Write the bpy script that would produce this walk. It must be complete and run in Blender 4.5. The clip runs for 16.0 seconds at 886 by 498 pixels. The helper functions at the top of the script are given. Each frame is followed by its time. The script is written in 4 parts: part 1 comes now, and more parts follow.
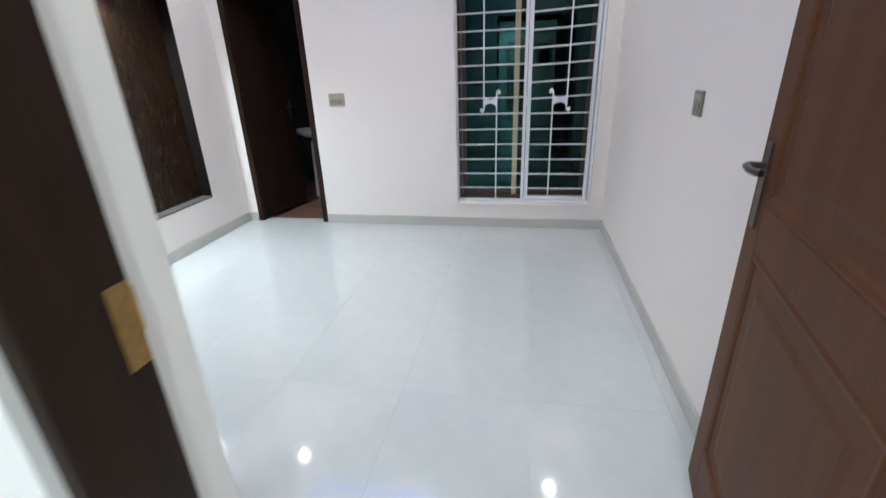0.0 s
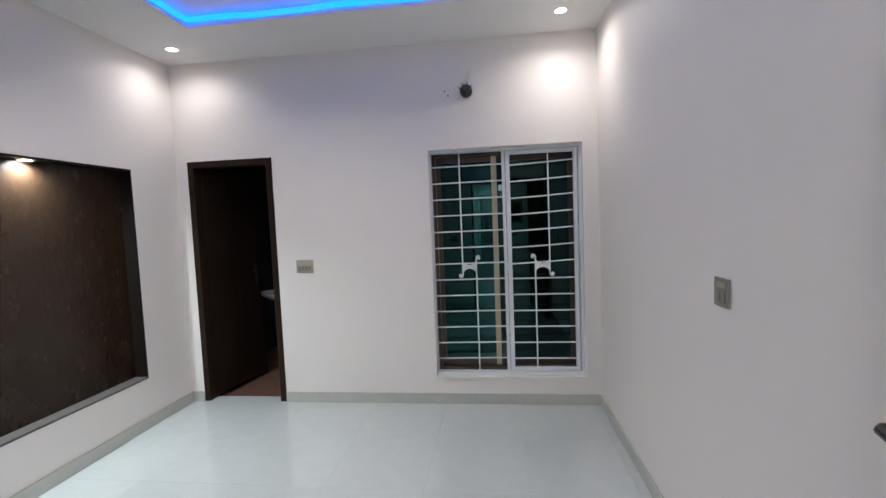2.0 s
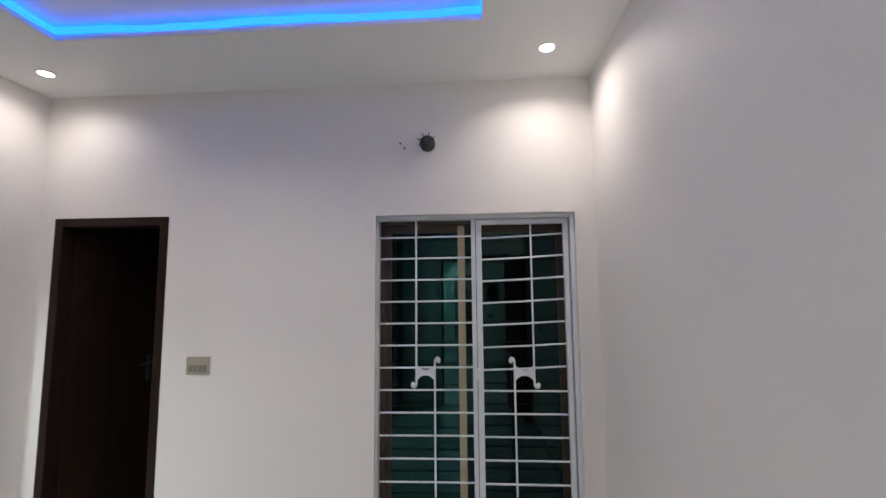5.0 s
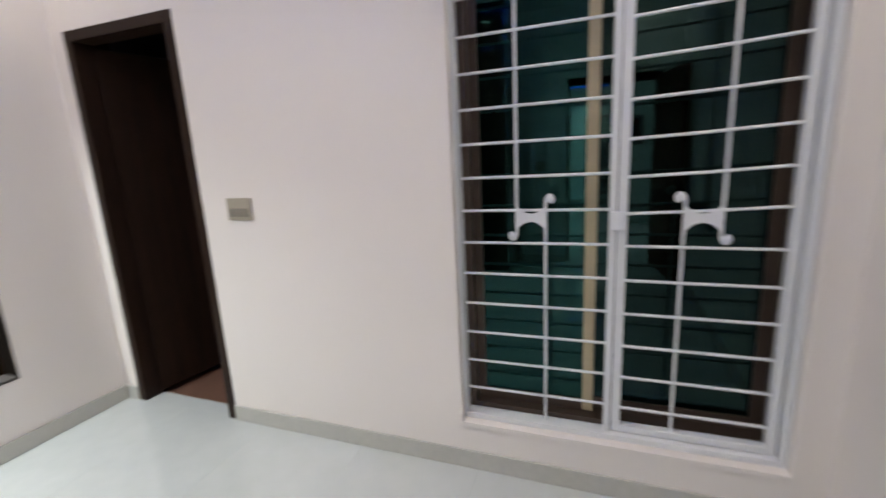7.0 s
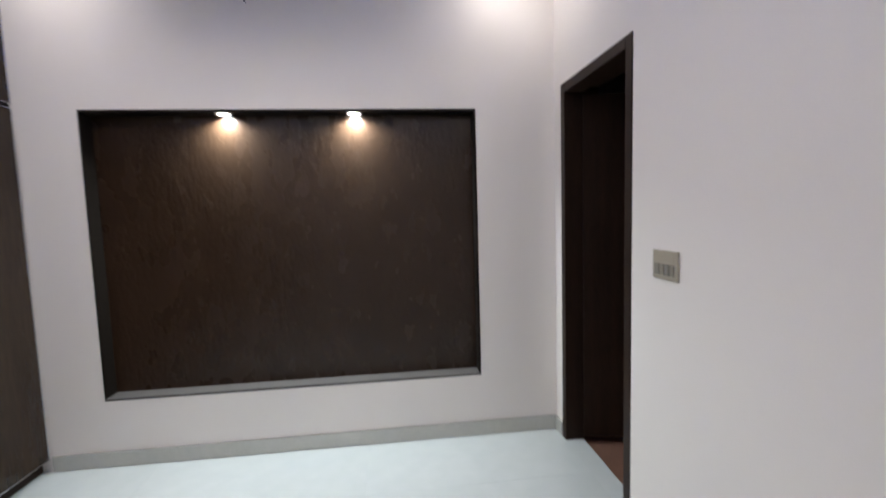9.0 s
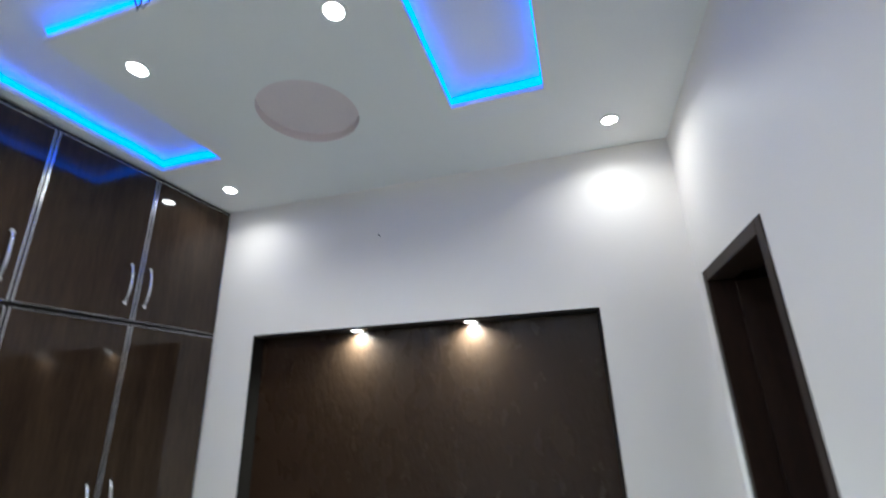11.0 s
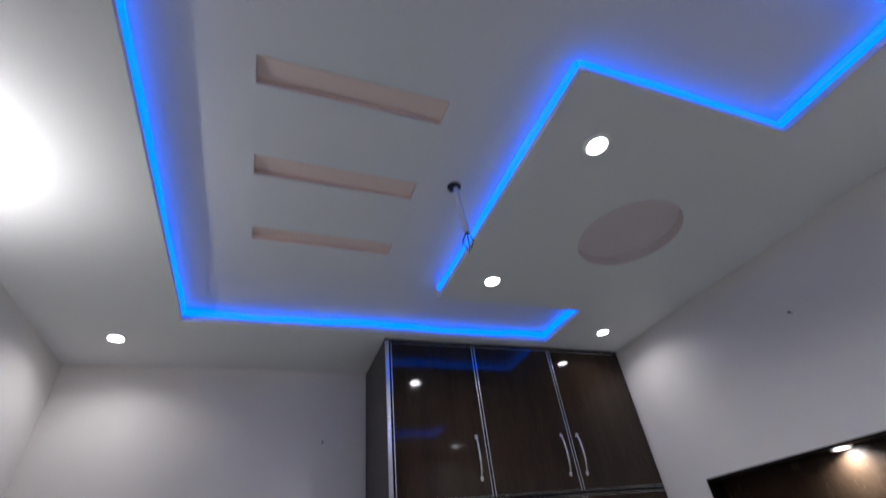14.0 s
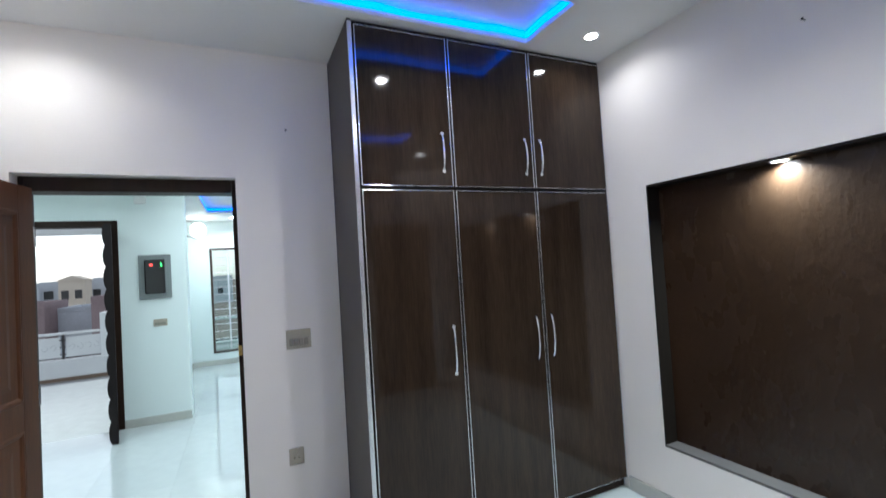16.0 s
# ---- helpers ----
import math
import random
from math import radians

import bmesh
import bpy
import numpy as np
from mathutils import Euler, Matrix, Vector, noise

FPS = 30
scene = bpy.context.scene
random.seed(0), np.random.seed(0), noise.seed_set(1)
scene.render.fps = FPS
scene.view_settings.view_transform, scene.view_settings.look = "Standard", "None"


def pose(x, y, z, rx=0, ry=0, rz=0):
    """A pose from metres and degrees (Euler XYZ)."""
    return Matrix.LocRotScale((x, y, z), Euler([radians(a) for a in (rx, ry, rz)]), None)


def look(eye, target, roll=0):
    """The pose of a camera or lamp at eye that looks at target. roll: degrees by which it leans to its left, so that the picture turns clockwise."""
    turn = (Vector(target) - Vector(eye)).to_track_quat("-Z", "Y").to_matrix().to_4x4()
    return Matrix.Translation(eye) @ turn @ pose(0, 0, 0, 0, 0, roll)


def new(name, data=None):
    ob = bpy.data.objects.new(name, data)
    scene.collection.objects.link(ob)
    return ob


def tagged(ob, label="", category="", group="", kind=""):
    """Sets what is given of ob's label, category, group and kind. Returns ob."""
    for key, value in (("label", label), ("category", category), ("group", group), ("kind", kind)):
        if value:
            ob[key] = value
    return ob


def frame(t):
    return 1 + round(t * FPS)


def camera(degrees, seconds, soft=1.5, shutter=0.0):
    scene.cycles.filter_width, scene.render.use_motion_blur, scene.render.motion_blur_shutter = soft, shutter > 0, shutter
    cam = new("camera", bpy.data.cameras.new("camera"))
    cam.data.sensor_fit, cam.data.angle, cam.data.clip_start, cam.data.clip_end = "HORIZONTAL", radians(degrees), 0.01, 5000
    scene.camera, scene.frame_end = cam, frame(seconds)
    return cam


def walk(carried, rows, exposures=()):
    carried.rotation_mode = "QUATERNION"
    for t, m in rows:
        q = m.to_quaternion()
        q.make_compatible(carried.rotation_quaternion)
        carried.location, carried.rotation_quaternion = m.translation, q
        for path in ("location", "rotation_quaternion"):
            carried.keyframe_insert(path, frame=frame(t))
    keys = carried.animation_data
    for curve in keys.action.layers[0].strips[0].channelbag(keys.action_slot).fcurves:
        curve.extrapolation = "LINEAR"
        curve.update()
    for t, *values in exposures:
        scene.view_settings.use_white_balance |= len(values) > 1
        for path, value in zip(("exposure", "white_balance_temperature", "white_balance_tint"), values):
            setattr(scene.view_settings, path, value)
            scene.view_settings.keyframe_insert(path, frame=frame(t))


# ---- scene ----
PATH = [
    (0, (2.826, -4.038, 1.411), (2.486, -2.216, 0.659), -2.0),
    (0.5, (2.905, -3.880, 1.445), (2.531, -2.005, 0.853), -1.0),
    (1, (2.869, -3.794, 1.485), (2.514, -1.869, 1.074), -0.7),
    (1.5, (2.812, -3.652, 1.532), (2.548, -1.678, 1.348), -1.9),
    (2, (2.758, -3.583, 1.549), (2.517, -1.602, 1.413), -2.3),
    (2.5, (2.766, -3.471, 1.553), (2.523, -1.489, 1.438), -2.4),
    (3, (2.794, -3.307, 1.596), (2.557, -1.322, 1.571), -2.2),
    (3.2, (2.818, -3.256, 1.596), (2.581, -1.271, 1.589), -2.2),
    (5.3, (2.829, -2.552, 1.623), (2.703, -0.567, 1.834), -0.4),
    (5.5, (2.885, -2.466, 1.573), (2.727, -0.474, 1.661), -0.4),
    (6, (2.844, -2.186, 1.458), (2.683, -0.209, 1.2), -0.7),
    (6.5, (2.797, -1.952, 1.360), (2.520, -0.012, 0.966), -3.1),
    (7, (2.805, -1.677, 1.408), (2.119, 0.153, 0.985), -2.9),
    (7.5, (2.752, -1.505, 1.376), (1.531, 0.034, 0.996), -1.8),
    (8, (2.671, -1.290, 1.395), (1.173, -0.016, 1.032), -2.9),
    (8.5, (2.668, -1.116, 1.404), (0.799, -0.49, 1.068), -3.0),
    (8.7, (2.66, -1.075, 1.405), (0.726, -0.694, 1.071), -1.8),
    (10.8, (2.492, -0.623, 1.569), (0.64, -1.11, 2.147), 0.0),
    (11, (2.457, -0.612, 1.585), (0.643, -1.154, 2.23), -1.8),
    (11.5, (2.407, -0.583, 1.661), (0.852, -1.479, 2.545), -4.9),
    (12, (2.344, -0.501, 1.702), (1.159, -1.724, 2.751), -5.3),
    (12.5, (2.345, -0.464, 1.722), (1.41, -1.782, 2.9), -9.2),
    (13, (2.377, -0.469, 1.73), (1.589, -1.802, 2.996), -9.5),
    (13.5, (2.4, -0.492, 1.732), (1.691, -1.826, 3.042), -9.7),
    (14, (2.396, -0.543, 1.72), (1.746, -2.008, 2.916), -7.5),
    (14.5, (2.375, -0.594, 1.693), (1.612, -2.264, 2.485), -4.9),
    (15, (2.355, -0.638, 1.657), (1.561, -2.392, 2.199), -4.4),
    (15.5, (2.331, -0.68, 1.593), (1.526, -2.489, 1.879), -3.9),
    (16, (2.348, -0.708, 1.613), (1.511, -2.523, 1.674), -3.5),
]
cam = camera(90.4, 16.0, soft=1.5, shutter=0.5)
walk(cam, [(t, look(eye, target, roll)) for t, eye, target, roll in PATH],
     exposures=[(0.0, 0.28, 6370, 13), (1.0, 0.03, 6470, 13), (3.0, -0.28, 6620, 14), (5.5, -0.34, 6870, 15), (6.3, 0.03, 6970, 15), (7.0, 0.07, 7020, 16), (8.0, 0.22, 7020, 16),
                (8.5, -0.15, 6770, 15), (8.7, -0.17, 6720, 15), (11.0, 0.02, 6020, 4), (11.6, -0.1, 5970, 2), (12.5, -0.75, 6070, 13), (13.6, -1.18, 6070, 15), (14.0, -1.0, 6120, 14),
                (14.5, -0.5, 6070, 9), (15.0, -0.1, 6020, 6), (16.0, 0.02, 6020, 8)])

# ---- world and light ----
sky_world = bpy.data.worlds.new("dusk_sky")
scene.world = sky_world
sky_world.use_nodes = True
wn = sky_world.node_tree
wn.nodes.clear()
sky = wn.nodes.new("ShaderNodeTexSky")
sky.sky_type = "NISHITA"
sky.sun_disc = False
sky.sun_elevation = radians(45)
sky.sun_rotation = radians(120)
sky.dust_density = 1.0
bg = wn.nodes.new("ShaderNodeBackground")
bg.inputs["Strength"].default_value = 0.15
wout = wn.nodes.new("ShaderNodeOutputWorld")
haze = wn.nodes.new("ShaderNodeHueSaturation")
haze.inputs["Saturation"].default_value, haze.inputs["Value"].default_value = 0.3, 1.5
wn.links.new(sky.outputs[0], haze.inputs["Color"])
wn.links.new(haze.outputs[0], bg.inputs[0])
wn.links.new(bg.outputs[0], wout.inputs[0])
sun_data = bpy.data.lights.new("sun", "SUN")
sun_data.energy, sun_data.angle, sun_data.color = 0.7, radians(14), (1.0, 0.93, 0.85)
sun = new("sun", sun_data)
sun.matrix_world = look((33, -19, 38), (0, 0, 0))

LAMP_WATTS = 5.6
NICHE_WATTS = 16.0
LED_BLUE = (0.0, 0.125, 1.0)
LED_POWER = 5.1
HALL_WATTS = 19.5


# ---- materials ----
def mat(name, base, rough=0.5, metal=0.0, var=0.08, scale=3.0, fine=60.0, bump=0.05, stretch=(1, 1, 1), spec=0.5, coat=0.0,
        second=None, rough_var=0.06, bump_scale=None, per_object=0.0):
    """A plain surface with variation at two scales, a little relief and uneven gloss."""
    m = bpy.data.materials.new(name)
    m.use_nodes = True
    nt = m.node_tree
    n, l = nt.nodes, nt.links
    b = n["Principled BSDF"]
    co = n.new("ShaderNodeTexCoord")
    mp = n.new("ShaderNodeMapping")
    mp.inputs["Scale"].default_value = stretch
    l.new(co.outputs["Object"], mp.inputs[0])
    big = n.new("ShaderNodeTexNoise")
    big.inputs["Scale"].default_value, big.inputs["Detail"].default_value = scale, 5
    sm = n.new("ShaderNodeTexNoise")
    sm.inputs["Scale"].default_value, sm.inputs["Detail"].default_value = fine, 4
    for q in (big, sm):
        l.new(mp.outputs[0], q.inputs["Vector"])
    mix = n.new("ShaderNodeMath")
    mix.operation = "MULTIPLY_ADD"
    mix.inputs[1].default_value = 0.45
    l.new(sm.outputs["Fac"], mix.inputs[0])
    half = n.new("ShaderNodeMath")
    half.operation = "MULTIPLY"
    half.inputs[1].default_value = 0.55
    l.new(big.outputs["Fac"], half.inputs[0])
    l.new(half.outputs[0], mix.inputs[2])
    ramp = n.new("ShaderNodeValToRGB")
    ramp.color_ramp.elements[0].position, ramp.color_ramp.elements[1].position = 0.3, 0.7
    lo = second if second else tuple(c * (1 - var) for c in base)
    hi = base if second else tuple(min(1, c * (1 + var)) for c in base)
    ramp.color_ramp.elements[0].color = (*lo, 1)
    ramp.color_ramp.elements[1].color = (*hi, 1)
    l.new(mix.outputs[0], ramp.inputs[0])
    colour = ramp.outputs[0]
    if per_object:
        info = n.new("ShaderNodeObjectInfo")
        mr = n.new("ShaderNodeMapRange")
        mr.inputs["To Min"].default_value, mr.inputs["To Max"].default_value = 1 - per_object, 1 + per_object
        l.new(info.outputs["Random"], mr.inputs[0])
        hs = n.new("ShaderNodeHueSaturation")
        l.new(mr.outputs[0], hs.inputs["Value"])
        l.new(colour, hs.inputs["Color"])
        colour = hs.outputs[0]
    l.new(colour, b.inputs["Base Color"])
    rr = n.new("ShaderNodeMapRange")
    rr.inputs["To Min"].default_value, rr.inputs["To Max"].default_value = max(0.0, rough - rough_var), rough + rough_var
    l.new(mix.outputs[0], rr.inputs[0])
    l.new(rr.outputs[0], b.inputs["Roughness"])
    b.inputs["Metallic"].default_value = metal
    b.inputs["Specular IOR Level"].default_value = spec
    b.inputs["Coat Weight"].default_value = coat
    b.inputs["Coat Roughness"].default_value = 0.06
    if bump:
        bp = n.new("ShaderNodeBump")
        bp.inputs["Strength"].default_value = bump
        bp.inputs["Distance"].default_value = 0.01
        if bump_scale:
            bt = n.new("ShaderNodeTexNoise")
            bt.inputs["Scale"].default_value, bt.inputs["Detail"].default_value = bump_scale, 3
            l.new(mp.outputs[0], bt.inputs["Vector"])
            l.new(bt.outputs["Fac"], bp.inputs["Height"])
        else:
            l.new(mix.outputs[0], bp.inputs["Height"])
        l.new(bp.outputs[0], b.inputs["Normal"])
    return m


def glow(name, colour, strength):
    m = bpy.data.materials.new(name)
    m.use_nodes = True
    b = m.node_tree.nodes["Principled BSDF"]
    b.inputs["Base Color"].default_value = (0.1, 0.1, 0.1, 1)
    b.inputs["Emission Color"].default_value = (*colour, 1)
    b.inputs["Emission Strength"].default_value = strength
    return m


def marble(name, base, vein, rough):
    return mat(name, base, rough, var=0.03, scale=1.2, fine=9, bump=0.0, second=vein, rough_var=0.015, per_object=0.015, spec=0.85)


M_WALL = mat("wall_paint", (0.82, 0.775, 0.735), 0.55, var=0.02, scale=1.5, fine=180, bump=0.06, spec=0.35)
M_HALL = mat("hall_paint", (0.76, 0.83, 0.81), 0.5, var=0.02, scale=1.5, fine=150, bump=0.05, spec=0.35)
M_CEIL = mat("ceiling_paint", (0.80, 0.79, 0.78), 0.6, var=0.02, scale=1.2, fine=120, bump=0.04, spec=0.3)
M_BLUSH = mat("blush_recess_paint", (0.74, 0.645, 0.65), 0.6, var=0.04, scale=3, fine=90, bump=0.03, spec=0.3)
M_PINK = mat("pink_recess_paint", (0.85, 0.68, 0.62), 0.6, var=0.04, scale=3, fine=90, bump=0.03, spec=0.3)
M_FLOOR = marble("polished_white_tile", (0.54, 0.575, 0.565), (0.48, 0.515, 0.51), 0.06)
M_JOINT = mat("tile_joint", (0.66, 0.69, 0.68), 0.6, var=0.1, scale=8, fine=120)
M_BASE = mat("skirting_tile", (0.50, 0.50, 0.46), 0.22, var=0.07, scale=2.5, fine=30, bump=0.02)
M_WARD = mat("dark_gloss_laminate", (0.040, 0.025, 0.016), 0.065, scale=2.2, fine=26, bump=0.012, stretch=(5, 5, 0.35),
             second=(0.016, 0.010, 0.007), coat=0.10, rough_var=0.025, spec=0.25)
M_WSIDE = mat("dark_matt_laminate", (0.055, 0.040, 0.033), 0.38, scale=2.2, fine=26, bump=0.02, stretch=(5, 5, 0.35),
              second=(0.030, 0.021, 0.018))
M_PANEL = mat("dark_veneer_panel", (0.031, 0.0160, 0.0085), 0.27, scale=1.3, fine=11, bump=0.27, spec=0.38, stretch=(1, 1, 0.5),
              second=(0.023, 0.0120, 0.0066), bump_scale=38, rough_var=0.10)
M_NICHE = mat("niche_dark_paint", (0.012, 0.009, 0.007), 0.5, var=0.2, scale=3, fine=40, bump=0.03, spec=0.12)
M_SILL = mat("niche_sill_board", (0.11, 0.10, 0.095), 0.45, var=0.12, scale=3, fine=60)
M_FRAME = mat("dark_stained_wood", (0.034, 0.018, 0.011), 0.45, scale=2.5, fine=30, bump=0.05, stretch=(7, 7, 0.5),
              second=(0.014, 0.008, 0.006), spec=0.16)
M_DOOR = mat("brown_stained_wood", (0.128, 0.047, 0.018), 0.5, scale=2.2, fine=28, bump=0.05, stretch=(6, 6, 0.4),
             second=(0.060, 0.019, 0.007), spec=0.18)
M_ALU = mat("brushed_aluminium", (0.72, 0.72, 0.74), 0.22, metal=1.0, var=0.05, scale=6, fine=160, bump=0.01)
M_PEWTER = mat("dull_pewter", (0.11, 0.10, 0.092), 0.36, metal=1.0, var=0.1, scale=12, fine=90, bump=0.02)
M_CHROME = mat("chrome", (0.80, 0.80, 0.82), 0.12, metal=1.0, var=0.03, scale=10, fine=80, bump=0.0)
M_BRASS = mat("worn_brass", (0.62, 0.42, 0.16), 0.32, metal=1.0, var=0.25, scale=18, fine=90, bump=0.05)
M_STEEL = mat("white_enamel", (0.72, 0.74, 0.76), 0.32, var=0.05, scale=6, fine=120, bump=0.03)
M_TAN = mat("champagne_aluminium", (0.50, 0.41, 0.27), 0.38, metal=0.25, var=0.06, scale=5, fine=90, bump=0.02)
M_BRONZE = mat("bronze_aluminium", (0.075, 0.052, 0.040), 0.35, metal=0.3, var=0.1, scale=5, fine=90, bump=0.02)
M_PLATE = mat("beige_plastic", (0.40, 0.36, 0.285), 0.35, var=0.04, scale=10, fine=140, bump=0.02)
M_ROCKER = mat("grey_plastic", (0.24, 0.222, 0.185), 0.35, var=0.05, scale=14, fine=150, bump=0.02)
M_DARKPL = mat("dark_plastic", (0.035, 0.033, 0.036), 0.5, var=0.25, scale=25, fine=120, bump=0.1)
M_WHITEPL = mat("white_plastic", (0.78, 0.78, 0.77), 0.35, var=0.03, scale=8, fine=90, bump=0.02)
M_BATHFLOOR = mat("brown_floor_tile", (0.16, 0.085, 0.060), 0.35, var=0.2, scale=4, fine=40, bump=0.04)
M_BATHWALL = mat("dark_bath_tile", (0.10, 0.095, 0.11), 0.25, var=0.12, scale=3, fine=30, bump=0.03)
M_CERAMIC = mat("white_ceramic", (0.80, 0.81, 0.82), 0.1, var=0.02, scale=4, fine=50, bump=0.0)
# dark finish of the added box that shuts daylight out behind the window
M_SCREEN = mat("light_screen_render", (0.12, 0.15, 0.15), 0.8, var=0.15, scale=2, fine=40, bump=0.2)
M_GREY = mat("grey_steel", (0.20, 0.22, 0.22), 0.35, var=0.08, scale=6, fine=120, bump=0.02)
M_BLACK = mat("black_gloss_plastic", (0.012, 0.012, 0.013), 0.15, var=0.2, scale=8, fine=60, bump=0.0)
M_TERRACE = mat("terrace_stone", (0.40, 0.41, 0.42), 0.3, var=0.1, scale=1.5, fine=20, bump=0.03, per_object=0.05)
M_PARAPET = mat("white_masonry_paint", (0.74, 0.75, 0.76), 0.6, var=0.05, scale=2, fine=60, bump=0.1)
# distance haze is mixed into these colours: greyed purple brick, bluish house render
M_BRICK = mat("hazy_brick_wall", (0.25, 0.19, 0.195), 0.85, var=0.2, scale=1.2, fine=12, bump=0.3, per_object=0.08)
M_HOUSE = mat("hazy_weathered_render", (0.50, 0.53, 0.57), 0.8, var=0.14, scale=0.8, fine=9, bump=0.2, per_object=0.12)
M_SCROLL = mat("faded_grey_paint", (0.46, 0.47, 0.49), 0.6, var=0.1, scale=8, fine=60, bump=0.05)
M_EBONY = mat("black_brown_wood", (0.010, 0.007, 0.007), 0.5, var=0.2, scale=4, fine=40, bump=0.05, spec=0.2)
M_EDGING = mat("brown_border_stone", (0.20, 0.14, 0.10), 0.7, var=0.2, scale=5, fine=50, bump=0.2)
M_CREAM = mat("cream_render", (0.58, 0.52, 0.44), 0.8, var=0.1, scale=0.8, fine=9, bump=0.2)
M_VOID = mat("dark_window", (0.03, 0.032, 0.035), 0.3, var=0.2, scale=3, fine=20, bump=0.0)
M_GROUND = mat("dusty_ground", (0.24, 0.21, 0.18), 0.95, var=0.2, scale=0.3, fine=6, bump=0.3)
M_DOWN = glow("lamp_diffuser", (1.0, 0.98, 0.95), 60.0)
M_LED = glow("blue_led", LED_BLUE, LED_POWER)
M_RED = glow("red_indicator", (1.0, 0.05, 0.03), 3.0)
M_GREEN = glow("green_indicator", (0.05, 1.0, 0.15), 3.0)
M_GLOBE = glow("wall_lamp_globe", (1.0, 0.97, 0.92), 9.0)


def glass(name, tint, rough=0.0, ior=1.5, sheen=(0.30, 0.92, 0.87)):
    m = bpy.data.materials.new(name)
    m.use_nodes = True
    nt = m.node_tree
    n, l = nt.nodes, nt.links
    n.clear()
    tr = n.new("ShaderNodeBsdfTransparent")
    tr.inputs[0].default_value = (*tint, 1)
    gl = n.new("ShaderNodeBsdfGlossy")
    gl.inputs["Color"].default_value = (*sheen, 1)
    gl.inputs["Roughness"].default_value = rough
    fr = n.new("ShaderNodeFresnel")
    fr.inputs[0].default_value = ior
    mx = n.new("ShaderNodeMixShader")
    l.new(fr.outputs[0], mx.inputs[0])
    l.new(tr.outputs[0], mx.inputs[1])
    l.new(gl.outputs[0], mx.inputs[2])
    out = n.new("ShaderNodeOutputMaterial")
    l.new(mx.outputs[0], out.inputs[0])
    return m


M_GLASS = glass("green_tinted_glass", (0.08, 0.24, 0.23), ior=1.65)
M_GLASS_DARK = glass("smoked_green_glass", (0.045, 0.11, 0.11), ior=1.6, sheen=(0.30, 0.62, 0.60))
M_CLEAR = glass("clear_glass", (0.88, 0.94, 0.92))


# ---- builders ----
def base_at(name, x, y, z, label, category, group="", kind="", rz=0):
    ob = new(name)
    ob.matrix_basis = pose(x, y, z, 0, 0, rz)
    return tagged(ob, label, category, group, kind)


def world_of(ob):
    m = ob.matrix_basis.copy()
    while ob.parent:
        m = ob.parent.matrix_basis @ ob.matrix_parent_inverse @ m
        ob = ob.parent
    return m


def mesh_of(name, bm, material):
    bmesh.ops.recalc_face_normals(bm, faces=bm.faces)
    me = bpy.data.meshes.new(name)
    bm.to_mesh(me)
    bm.free()
    me.materials.append(material)
    return me


def part(name, bm, material, parent=None, label="", smooth=False):
    """One mesh, its bmesh in the frame of its parent."""
    me = mesh_of(name, bm, material)
    if smooth:
        for p in me.polygons:
            p.use_smooth = True
        me.set_sharp_from_angle(angle=radians(40))
    ob = new(name, me)
    ob.parent = parent
    if label:
        ob["label"] = label
    return ob


def box(x0, y0, z0, x1, y1, z1, bevel=0.0, bm=None, seg=2):
    own = bmesh.new()
    m = Matrix.LocRotScale(((x0 + x1) / 2, (y0 + y1) / 2, (z0 + z1) / 2), None, (abs(x1 - x0), abs(y1 - y0), abs(z1 - z0)))
    bmesh.ops.create_cube(own, size=1, matrix=m)
    if bevel:
        bmesh.ops.bevel(own, geom=own.edges[:], offset=bevel, segments=seg, affect="EDGES", profile=0.5)
    return merge(bm, own)


def merge(bm, own):
    if bm is None:
        return own
    me = bpy.data.meshes.new("scratch")
    own.to_mesh(me)
    own.free()
    bm.from_mesh(me)
    bpy.data.meshes.remove(me)
    return bm


def rod(a, b, r, seg=10, bm=None, r2=None):
    a, b = Vector(a), Vector(b)
    own = bmesh.new()
    turn = (b - a).to_track_quat("Z", "Y").to_matrix().to_4x4()
    bmesh.ops.create_cone(own, cap_ends=True, segments=seg, radius1=r, radius2=r if r2 is None else r2, depth=(b - a).length,
                          matrix=Matrix.Translation((a + b) / 2) @ turn)
    return merge(bm, own)


def tube(points, r, seg=8, bm=None):
    """A round bar along a line of points."""
    pts = [Vector(p) for p in points]
    own = bmesh.new()
    rings = []
    up = Vector((0.31, 0.52, 0.79))
    for i, p in enumerate(pts):
        d = (pts[min(i + 1, len(pts) - 1)] - pts[max(i - 1, 0)]).normalized()
        u = d.cross(up).normalized()
        v = d.cross(u)
        rings.append([own.verts.new(p + r * (math.cos(2 * math.pi * k / seg) * u + math.sin(2 * math.pi * k / seg) * v)) for k in range(seg)])
    for q, w in zip(rings, rings[1:]):
        for k in range(seg):
            own.faces.new((q[k], q[(k + 1) % seg], w[(k + 1) % seg], w[k]))
    own.faces.new(rings[0])
    own.faces.new(rings[-1][::-1])
    return merge(bm, own)


